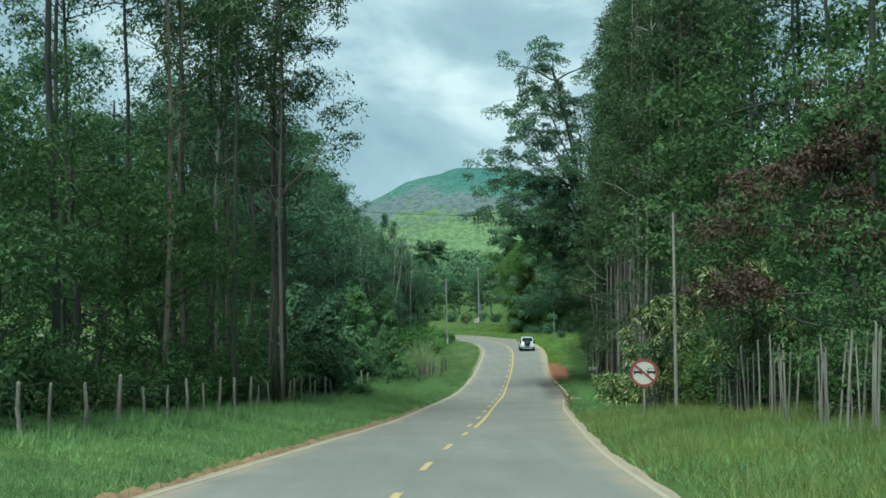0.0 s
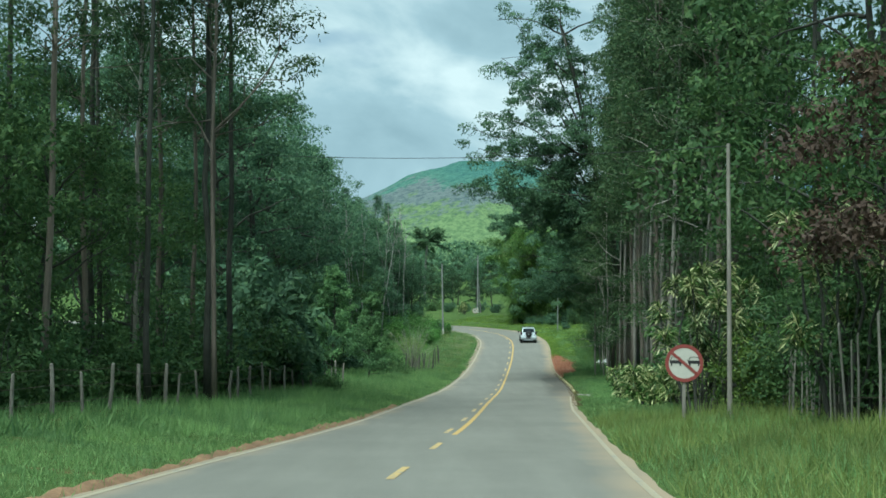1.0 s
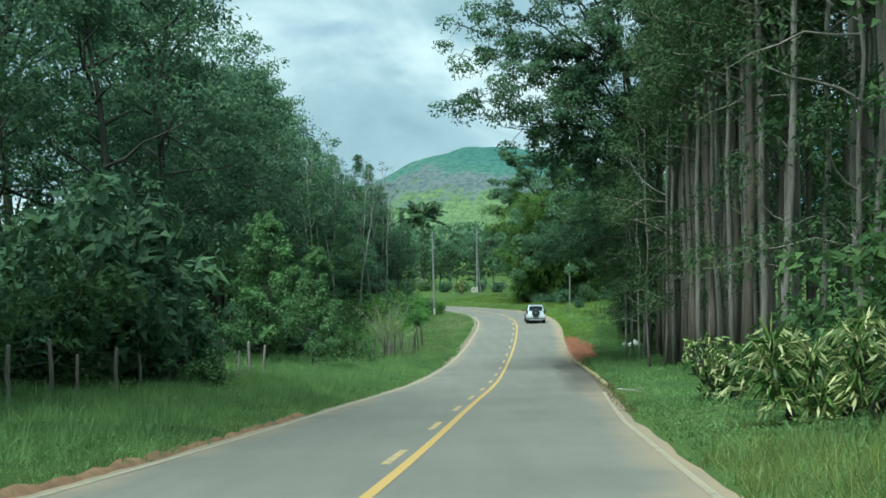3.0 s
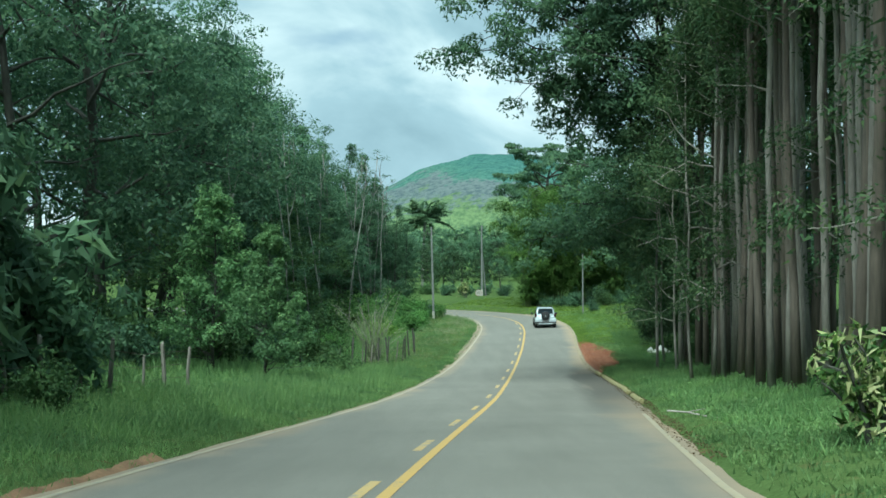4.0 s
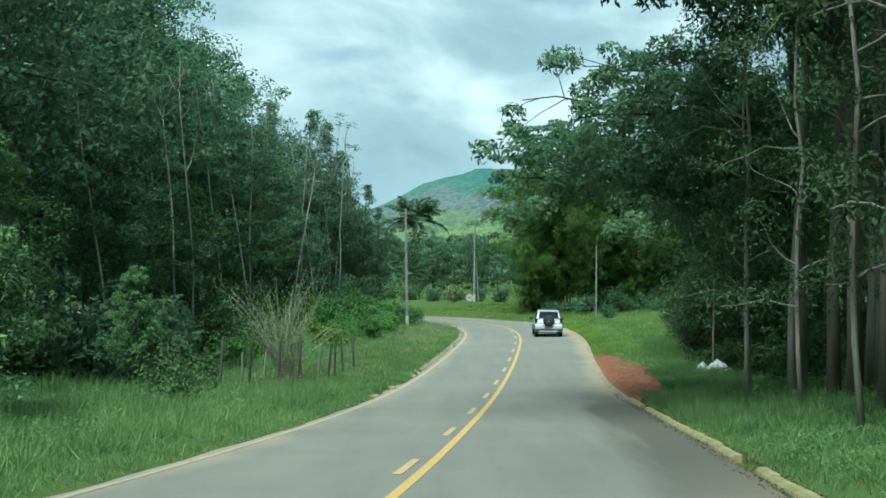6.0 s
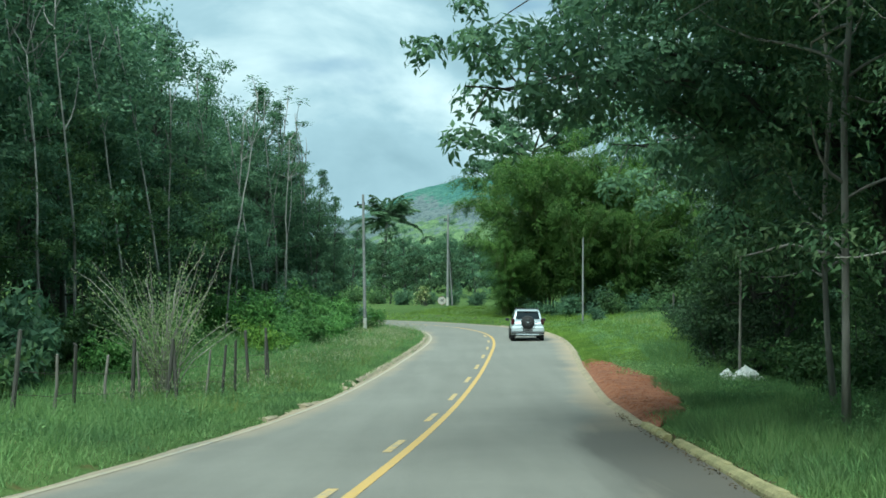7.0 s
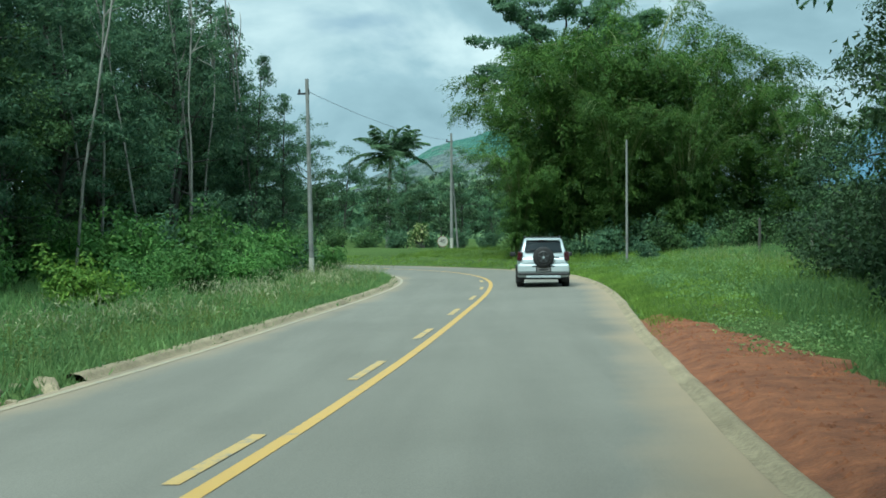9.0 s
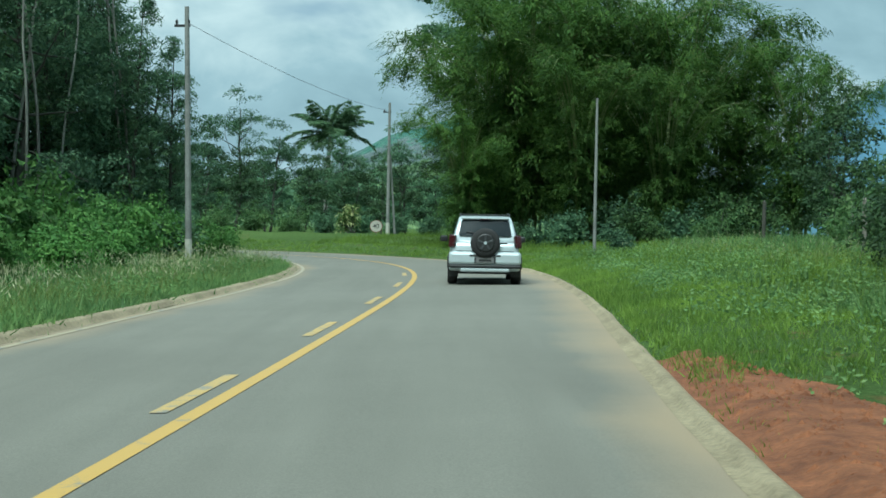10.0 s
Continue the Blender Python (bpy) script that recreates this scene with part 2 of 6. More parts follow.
LEAF_DARK = leaf_mat("dark forest leaves", (0.045, 0.088, 0.057), (0.080, 0.146, 0.084), (0.135, 0.217, 0.106), 0.42, gain=1.3)
LEAF_WOOD = leaf_mat("deep forest leaves", (0.031, 0.066, 0.042), (0.060, 0.113, 0.067), (0.118, 0.184, 0.095), 0.42, gain=1.5)
LEAF_FAR = leaf_mat("dull far leaves", (0.026, 0.052, 0.026), (0.046, 0.085, 0.040), (0.085, 0.13, 0.058), 0.25)
# gain lowered too, which puts understorey shade into the leaf colour
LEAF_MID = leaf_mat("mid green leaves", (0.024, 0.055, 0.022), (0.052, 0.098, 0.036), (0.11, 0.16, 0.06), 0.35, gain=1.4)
LEAF_YOUNG = leaf_mat("fresh blue-green leaves", (0.040, 0.085, 0.038), (0.078, 0.145, 0.062), (0.15, 0.23, 0.098), 0.38, gain=1.85)
LEAF_LIME = leaf_mat("fresh lime leaves", (0.05, 0.11, 0.02), (0.11, 0.20, 0.035), (0.22, 0.31, 0.06), 0.38, gain=1.55)
LEAF_CITRUS = leaf_mat("glossy yellow-green leaves", (0.045, 0.085, 0.018), (0.085, 0.14, 0.03), (0.19, 0.25, 0.06), 0.35, 0.45, even=1.0)
LEAF_BAMBOO = leaf_mat("bamboo leaves", (0.045, 0.100, 0.026), (0.088, 0.175, 0.038), (0.19, 0.29, 0.055), 0.42, gain=0.82)
LEAF_OLIVE = leaf_mat("pale olive twig leaves", (0.08, 0.12, 0.05), (0.14, 0.19, 0.085), (0.24, 0.28, 0.13), 0.42, gain=1.8)
LEAF_STRIPE = leaf_mat("cream-edged leaves", (0.03, 0.075, 0.022), (0.10, 0.17, 0.04), (0.62, 0.62, 0.34), 0.25, 0.45, even=1.0)
LEAF_RED = leaf_mat("bronze red leaves", (0.045, 0.034, 0.026), (0.080, 0.052, 0.040), (0.12, 0.085, 0.06), 0.2)
LEAF_PALM = leaf_mat("palm leaflets", (0.025, 0.055, 0.03), (0.05, 0.09, 0.045), (0.10, 0.14, 0.075), 0.25, gain=1.6)
LEAF_FRESH = leaf_mat("fresh green leaves", (0.04, 0.10, 0.028), (0.08, 0.17, 0.045), (0.15, 0.25, 0.075), 0.4, gain=1.45)
LEAF_LITTER = leaf_mat("fallen leaves", (0.05, 0.035, 0.02), (0.10, 0.07, 0.04), (0.20, 0.15, 0.08), 0.1, 0.8)
GRASS_A = leaf_mat("verge grass", (0.085, 0.150, 0.058), (0.135, 0.225, 0.088), (0.22, 0.30, 0.13), 0.45, 0.7, gain=1.3)
GRASS_D = leaf_mat("sunny bend grass", (0.11, 0.19, 0.032), (0.17, 0.265, 0.05), (0.26, 0.35, 0.09), 0.45, 0.7)
GRASS_B = leaf_mat("tall seeding grass", (0.12, 0.17, 0.045), (0.19, 0.25, 0.075), (0.33, 0.36, 0.15), 0.42, 0.65, gain=1.1)
GRASS_C = leaf_mat("lush weeds", (0.075, 0.142, 0.056), (0.125, 0.22, 0.085), (0.215, 0.31, 0.125), 0.48, 0.6, gain=1.35)
MAT_SEED = leaf_mat("pale seed heads", (0.22, 0.24, 0.14), (0.30, 0.32, 0.20), (0.40, 0.41, 0.29), 0.3, 0.7)
MAT_SILVER = plain("silver car paint", (0.47, 0.53, 0.555), 0.35, 0.2, 0.6, 0.03)
MAT_BLACK = plain("black plastic", (0.014, 0.015, 0.016), 0.55)
MAT_RUBBER = plain("tyre rubber", (0.018, 0.018, 0.019), 0.85)
MAT_GLASS_DARK = plain("tinted car glass", (0.012, 0.018, 0.022), 0.12, 0.0, 0.0, 0.02, 0.12)
MAT_RED_LENS = plain("red lamp lens", (0.035, 0.006, 0.008), 0.2, 0.0, 0.5)
MAT_RIM = plain("grey alloy", (0.17, 0.175, 0.18), 0.45, 0.5)
MAT_DARKRIM = plain("dark grey alloy", (0.07, 0.075, 0.08), 0.45, 0.4)
MAT_PLATE = plain("grey plate", (0.16, 0.16, 0.16), 0.5)
MAT_SIGN_WHITE = plain("sign white", (0.43, 0.42, 0.37), 0.45, 0, 0, 0.06)
MAT_SIGN_RED = plain("sign red", (0.20, 0.045, 0.04), 0.45, 0, 0, 0.1)
MAT_SIGN_BLACK = plain("sign black", (0.02, 0.02, 0.022), 0.5)
MAT_BAG = plain("white sack", (0.78, 0.78, 0.74), 0.6, 0, 0, 0.12)
MAT_BAG_DARK = plain("dark plastic bag", (0.02, 0.022, 0.024), 0.35)
MAT_WIRE = plain("rusty wire", (0.10, 0.08, 0.06), 0.7, 0.5)
MAT_HILL = hill_mat()
# the blue of distance haze is put into the ridge's colour
MAT_HAZY_RIDGE = rough_mat("haze-blue far ridge", (0.06, 0.13, 0.19), (0.08, 0.16, 0.225), 0.002, 0.02, 1.0, 0)


# ---- mesh helpers ----
def unit(v):
    return v / np.maximum(np.linalg.norm(v, axis=-1, keepdims=True), 1e-9)


class Geo:
    """Collects vertices and faces of one mesh."""

    def __init__(self):
        self.v, self.f, self.n = [], [], 0

    def add(self, verts, faces):
        verts = np.asarray(verts, float).reshape(-1, 3)
        self.v.append(verts)
        self.f.extend([tuple(int(i) + self.n for i in f) for f in faces])
        self.n += len(verts)
        return self

    def tube(self, pts, radii, n=7, cap=True):
        pts = np.asarray(pts, float)
        radii = np.broadcast_to(np.asarray(radii, float), (len(pts),))
        tan = unit(np.gradient(pts, axis=0))
        ref = np.array([1.0, 0, 0]) if abs(tan[0][0]) < 0.8 else np.array([0, 1.0, 0])
        a = unit(np.cross(tan, ref))
        b = np.cross(tan, a)
        ang = np.linspace(0, 2 * np.pi, n, endpoint=False)
        ring = a[:, None, :] * np.cos(ang)[None, :, None] + b[:, None, :] * np.sin(ang)[None, :, None]
        verts = pts[:, None, :] + ring * radii[:, None, None]
        fs = [(i * n + j, i * n + (j + 1) % n, (i + 1) * n + (j + 1) % n, (i + 1) * n + j) for i in range(len(pts) - 1) for j in range(n)]
        if cap:
            fs += [tuple(range(n))[::-1], tuple((len(pts) - 1) * n + j for j in range(n))]
        return self.add(verts, fs)

    def box(self, sx, sy, sz, at=(0, 0, 0), rot=None, bevel=0.0):
        bm = bmesh.new()
        bmesh.ops.create_cube(bm, size=1.0, matrix=Matrix.Diagonal((sx, sy, sz, 1)))
        if bevel:
            bmesh.ops.bevel(bm, geom=bm.edges[:], offset=bevel, segments=2, affect="EDGES", profile=0.5)
        m = Matrix.Translation(at) @ (rot.to_4x4() if rot else Matrix.Identity(4))
        bm.transform(m)
        bm.verts.index_update()
        self.add([v.co[:] for v in bm.verts], [[v.index for v in f.verts] for f in bm.faces])
        bm.free()
        return self

    def leaves(self, p, d, length, width, rng, up=None, slim=False):
        """Pointed leaves from p along d; up: the way each upper side faces; slim: three-cornered leaves."""
        p, d = np.asarray(p, float), unit(np.asarray(d, float))
        k = len(p)
        s = unit(np.cross(d, rng.normal(size=(k, 3)) if up is None else np.asarray(up, float) + rng.normal(size=(k, 3)) * 0.12))
        length = np.broadcast_to(np.asarray(length, float), (k,))[:, None]
        width = np.broadcast_to(np.asarray(width, float), (k,))[:, None]
        if slim:
            verts = np.stack([p + s * width * 0.5, p + d * length, p - s * width * 0.5], axis=1)
        else:
            mid = p + d * length * 0.45
            verts = np.stack([p, mid + s * width * 0.5, p + d * length, mid - s * width * 0.5], axis=1)
        n = verts.shape[1]
        self.v.append(verts.reshape(-1, 3))
        self.f.extend((np.arange(k)[:, None] * n + self.n + np.arange(n)[None, :]).tolist())
        self.n += n * k
        return self

    def mesh(self, name, smooth=False):
        me = bpy.data.meshes.new(name)
        me.from_pydata(np.concatenate(self.v).tolist(), [], self.f)
        if smooth:
            me.polygons.foreach_set("use_smooth", [True] * len(me.polygons))
        me.update()
        return me


def part(name, g, material, parent=None, label="", smooth=False):
    """One mesh object under a thing or a part."""
    ob = new(name, g.mesh(name, smooth))
    ob.data.materials.append(material)
    if parent:
        ob.parent = parent
    if label:
        tagged(ob, label)
    return ob


def thing(name, label, category, group="", kind="", at=None):
    ob = new(name)
    if at is not None:
        ob.matrix_basis = at
    return tagged(ob, label, category, group, kind)


# ---- the road's line and the lie of the land ----
ROAD_X = [(-40, -2.6), (0, -1.3), (16, -0.6), (27, 0.0), (40, 1.03), (49, 1.68), (60, 2.42), (71, 3.22), (80, 3.9), (90, 4.55), (100, 5.25), (110, 6.0), (117, 6.55), (127, 7.2), (133, 7.55), (139, 7.75), (144, 7.7), (149, 7.3), (154, 6.35), (158, 4.9), (162, 2.5), (165.5, -1.0), (168, -6.0), (169.5, -12), (170.5, -20), (171, -34), (171, -70)]
_p = np.array([(x, y) for y, x in ROAD_X], float)


def smooth_line(p, step=1.0, passes=3):
    for _ in range(passes):
        q = np.empty((2 * len(p) - 2, 2))
        q[0::2], q[1::2] = 0.75 * p[:-1] + 0.25 * p[1:], 0.25 * p[:-1] + 0.75 * p[1:]
        p = np.vstack([p[:1], q, p[-1:]])
    s = np.r_[0, np.cumsum(np.linalg.norm(np.diff(p, axis=0), axis=1))]
    t = np.arange(0, s[-1], step)
    return np.stack([np.interp(t, s, p[:, 0]), np.interp(t, s, p[:, 1])], axis=1)


CL = smooth_line(_p)
CL_T = unit(np.gradient(CL, axis=0))
CL_N = np.stack([CL_T[:, 1], -CL_T[:, 0]], axis=1)
_ry = np.array([r[2] for r in ROWS]) * METRES
_rz = np.array([r[3] for r in ROWS]) * METRES + EYE - 1.3
CL_Z = np.where(CL[:, 1] < 0, -0.106 * CL[:, 1], np.interp(CL[:, 1], _ry, _rz))
CL_Z = np.convolve(np.pad(CL_Z, 6, mode="edge"), np.ones(13) / 13, mode="valid")
CL_Z[:12] = -0.106 * CL[:12, 1]
CL_B = np.interp(CL[:, 1], [0, 40, 100, 145, 160], [0.006, 0.009, 0.016, 0.018, 0.01])
HALF, HALF_L = 3.45, 3.28
WID = np.interp(CL[:, 1], [55, 70, 84, 92, 98, 106, 118, 130], [0, 0.4, 0.52, 0.42, 0.2, -0.05, -0.2, -0.05])


def lateral(x, y):
    """Signed distance from the road's middle (right is positive), the road's height there and the station."""
    x, y = np.atleast_1d(np.asarray(x, float)), np.atleast_1d(np.asarray(y, float))
    d = np.empty(len(x))
    z = np.empty(len(x))
    st = np.empty(len(x))
    for i in range(0, len(x), 4000):
        dx = x[i:i + 4000, None] - CL[None, :, 0]
        dy = y[i:i + 4000, None] - CL[None, :, 1]
        k = np.argmin(dx * dx + dy * dy, axis=1)
        r = np.arange(len(k))
        along = dx[r, k] * CL_T[k, 0] + dy[r, k] * CL_T[k, 1]
        side = dx[r, k] * CL_N[k, 0] + dy[r, k] * CL_N[k, 1]
        full = np.sqrt((dx[r, k]) ** 2 + (dy[r, k]) ** 2)
        dd = np.where(np.abs(along) > 2, np.sign(side) * full, side)
        d[i:i + 4000] = dd - WID[k] * np.clip((dd - 2.8) / 0.6, 0, 1)
        z[i:i + 4000] = CL_Z[k] + CL_B[k] * np.clip(d[i:i + 4000], -5, 5)
        st[i:i + 4000] = CL[k, 1]
    return d, z, st


def ground_z(x, y):
    d, z, st = lateral(x, y)
    right = np.interp(d, [0, 3.66, 3.98, 6.0, 9, 14, 25, 60, 400], [-0.08, -0.08, 0.06, 0.32, 0.62, 0.8, 0.7, 0.0, -4])
    left = np.interp(-d, [0, 3.35, 3.65, 6.0, 10, 18, 60, 150, 400], [-0.08, -0.08, 0.06, 0.28, 0.5, 1.2, 6, 12, 12])
    low = np.interp(-d, [0, 3.35, 3.65, 5.5, 9, 18, 60, 150, 400], [-0.08, -0.08, 0.06, 0.14, 0.0, 0.1, 4, 10, 12])
    k = np.clip((st - 88) / 15, 0, 1)
    off = np.where(d > 0, right, left * (1 - k) + low * k)
    soil = np.clip(1 - np.abs(st - 109) / 13, 0, 1) * (d > 4.15) * np.clip((21 - d) / 6, 0, 1)
    flat = np.clip(soil * 3, 0, 1)
    off = off * (1 - flat) + np.interp(d, [4.15, 6.5, 9, 14], [0.07, 0.05, -0.1, -0.12]) * flat
    xa, ya = np.atleast_1d(np.asarray(x, float)), np.atleast_1d(np.asarray(y, float))
    lump = 0.07 * np.sin(xa * 0.9 + 1.3) * np.sin(ya * 0.7) + 0.05 * np.sin(xa * 2.1 + ya * 1.7)
    off = off + lump * np.clip((np.abs(d) - 4.2) / 2, 0, 1) * (1 - 0.8 * flat)
    far = np.clip((ya - 200) / 200, 0, 1)
    return z + off * (1 - far) + far * 0.0


def gz(x, y):
    return float(ground_z([x], [y])[0])


_UP = int(np.argmax(CL[:, 1])) - 2


def on_road(st, d):
    """Place at lateral offset d beside the road where its middle line is at y = st."""
    k = float(np.interp(st, CL[:_UP, 1], np.arange(_UP)))
    at = lambda arr: float(np.interp(k, np.arange(len(CL)), arr))
    nx, ny = at(CL_N[:, 0]), at(CL_N[:, 1])
    d = d + (at(WID) if d > 3.2 else 0.0)
    return at(CL[:, 0]) + d * nx, at(CL[:, 1]) + d * ny, at(CL_Z) + at(CL_B) * d, math.atan2(ny, nx)


def ground_sheet():
    xs = np.unique(np.r_[-3000, -1500, -800, -400, -200, -120, -90, np.arange(-70, -14, 2.0), np.arange(-14, 22, 0.4), np.arange(22, 61, 2.0), 80, 120, 200, 400, 800, 1500, 3000])
    ys = np.unique(np.r_[-300, -120, -60, np.arange(-40, 220, 1.0), np.arange(220, 320, 10), 400, 600, 900, 1400, 2200, 4000])
    X, Y = np.meshgrid(xs, ys)
    Z = ground_z(X.ravel(), Y.ravel())
    nx = len(xs)
    fs = [(j * nx + i, j * nx + i + 1, (j + 1) * nx + i + 1, (j + 1) * nx + i) for j in range(len(ys) - 1) for i in range(nx - 1)]
    g = Geo().add(np.stack([X.ravel(), Y.ravel(), Z], axis=1), fs)
    tagged(part("ground", g, MAT_GROUND, smooth=True), "uneven grassy earth on both sides of the road", "ground", kind="structure")


def strip(name, d0, d1, material, lift, k0=0, k1=None, cols=2, thick=0.0, wobble=0.0):
    """A band along the road between two lateral offsets, from station index k0 to k1."""
    k1 = len(CL) - 1 if k1 is None else k1
    ks = np.arange(k0, k1 + 1)
    rows = []
    for c in np.linspace(0, 1, cols):
        d = d0 + (d1 - d0) * c
        wd = WID[ks] * np.clip((d - 2.6) / 0.7, 0, 1)
        w = wd + wobble * (np.sin(ks * 1.7) + np.sin(ks * 0.61 + 2)) * (abs(d) > 3) * np.sign(d)
        rows.append(np.stack([CL[ks, 0] + (d + w) * CL_N[ks, 0], CL[ks, 1] + (d + w) * CL_N[ks, 1], CL_Z[ks] + CL_B[ks] * (d + w) + lift], axis=1))
    V = np.stack(rows, axis=1).reshape(-1, 3)
    n = cols
    fs = [(j * n + i, j * n + i + 1, (j + 1) * n + i + 1, (j + 1) * n + i) for j in range(len(ks) - 1) for i in range(n - 1)]
    g = Geo().add(V, fs)
    me = g.mesh(name, True)
    uv = me.uv_layers.new(name="lane")
    dd = np.tile(np.linspace(d0, d1, cols), len(ks))
    vi = np.array([l.vertex_index for l in me.loops])
    uvs = np.stack([dd[vi], CL[ks[vi // n], 1]], axis=1)
    uv.data.foreach_set("uv", uvs.ravel().tolist())
    ob = new(name, me)
    me.materials.append(material)
    return ob


def station(y):
    return int(np.argmin(np.abs(CL[:, 1] - y) + (np.arange(len(CL)) > np.argmax(CL[:, 1])) * 1000))


ground_sheet()
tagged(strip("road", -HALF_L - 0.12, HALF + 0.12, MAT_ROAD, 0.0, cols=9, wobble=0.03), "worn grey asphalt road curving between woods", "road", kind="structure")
tagged(strip("centre_line", -0.02, 0.11, MAT_YELLOW, 0.005, station(39), station(139) + 40), "solid yellow centre line on asphalt", "road marking", kind="structure")
tagged(strip("edge_line_left", -HALF_L + 0.02, -HALF_L + 0.12, MAT_WHITE_LINE, 0.005), "faded white edge line with dust over it", "road marking", kind="structure")
tagged(strip("edge_line_right", HALF - 0.15, HALF - 0.05, MAT_WHITE_LINE, 0.005, 0, station(70)), "faded white edge line with dust over it", "road marking", kind="structure")
def earth_edge(st0, st1, label):
    """A ragged line of bare earth between asphalt and grass on the left."""
    V, n = [], int((st1 - st0) * 2)
    for i in range(n):
        s = st0 + (st1 - st0) * i / (n - 1)
        out = 0.27 + 0.16 * noise.noise((s * 0.3, 2, 0)) + 0.04 * noise.noise((s * 1.1, 7, 0))
        for j, q in enumerate((0.0, 0.35, 0.7, 1.0)):
            x, y, z, _a = on_road(s, -HALF_L - 0.08 - max(0.05, out) * q)
            V.append((x, y, gz(x, y) + (0.045 if j in (1, 2) else -0.02) + (0.055 if j == 0 else 0)))
    g = Geo().add(V, [(4 * i + j, 4 * i + j + 1, 4 * i + j + 5, 4 * i + j + 4) for i in range(n - 1) for j in range(3)])
    tagged(part("earth_edge", g, MAT_EARTH, smooth=True), label, "earth", kind="structure")


earth_edge(8, 58, "ragged line of bare brown earth along asphalt")
DASHES = [7.2, 13.7, 20.2, 26.7, 33.4, 39.7, 46.5, 53.0, 59.3, 65.4, 72.0, 79.0, 86.0, 92.8, 99.3, 105.6, 111.9, 117.6, 123.6, 129.8, 135.9, 142]
for _y in DASHES:
    _g = Geo()
    _v = []
    for _i, (_x, _yy, _z, _a) in enumerate([on_road(_y, 0), on_road(_y + 2.2, 0)]):
        _o = -0.22 if _y > 38 else 0.0
        for _s in (-0.06, 0.06):
            _v.append((_x + (_o + _s) * math.cos(_a), _yy + (_o + _s) * math.sin(_a), _z + (_o + _s) * 0.015 + 0.006))
    _g.add(_v, [(0, 1, 3, 2)])
    tagged(part("centre_dash", _g, MAT_DASH), "worn yellow centre dash on asphalt", "road marking", "centre dashes", "structure")


# ---- plants ----
PROTO = {}


def place(key, build, x, y, s=1.0, sz=None, rz=0.0, dz=0.0, tilt=0.0):
    """Puts a plant of that kind on the ground: built once, then copied."""
    m = pose(x, y, gz(x, y) + dz - 0.05, tilt, 0, rz) @ Matrix.Diagonal((s, s, s * (sz or 1.0), 1))
    if key not in PROTO:
        ob = build()
        PROTO[key] = ob
        ob.matrix_basis = m
        return ob
    src = PROTO[key]
    return copy_thing(src, m @ Matrix.Diagonal((1 / src.scale[0], 1 / src.scale[1], 1 / src.scale[2], 1)))


def clumps(g, centres, radius, per, length, width, rng, droop=0.3, flat=1.0, out=0.7, slim=True):
    """Rounded tufts of leaves: each leaf lies along the skin of its tuft, so that a tuft has a lit top and a dark underside."""
    centres = np.asarray(centres, float)
    radius = np.broadcast_to(np.asarray(radius, float), (len(centres),))
    c = np.repeat(centres, per, axis=0)
    r = np.repeat(radius, per)[:, None]
    o = unit(rng.normal(size=c.shape))
    o[:, 2] = np.abs(o[:, 2]) * np.where(rng.random(len(c)) < 0.78, 1, -1)
    skin = o * rng.uniform(0.2, 1.0, (len(c), 1)) ** 0.4
    skin[:, 2] *= flat
    side = unit(np.cross(o, rng.normal(size=c.shape)))
    d = side + o * out * 0.45
    d[:, 2] -= droop
    up = o + rng.normal(size=c.shape) * 0.38 + np.array([0, 0, 0.35])
    k = len(c)
    g.leaves(c + skin * r, d, length * rng.uniform(0.65, 1.3, k), width * rng.uniform(0.7, 1.25, k), rng, up, slim)


def lumps(g, centres, radius, tufts, per, length, width, rng, flat=0.62, droop=0.25):
    """Billowing crown: every lump is a dome of smaller tufts."""
    cs, rs = [], []
    for c, r in zip(np.asarray(centres, float), radius):
        o = unit(rng.normal(size=(tufts, 3)))
        o[:, 2] = np.abs(o[:, 2]) * np.where(rng.random(tufts) < 0.82, 1.0, -0.5)
        q = c + o * r * rng.uniform(0.62, 1.0, (tufts, 1)) * np.array([1, 1, flat])
        cs.append(q)
        rs.append(r * rng.uniform(0.26, 0.46, tufts))
    clumps(g, np.concatenate(cs), np.concatenate(rs), per, length, width, rng, droop, 0.75)


def limb(rng, a, direction, length, bend=0.25, n=5, rise=0.0):
    """A wandering branch line."""
    pts, d, p = [np.array(a, float)], unit(np.array(direction, float)), np.array(a, float)
    for _ in range(n):
        d = unit(d + rng.normal(size=3) * bend + np.array([0, 0, rise]))
        p = p + d * length / n
        pts.append(p.copy())
    return np.array(pts)


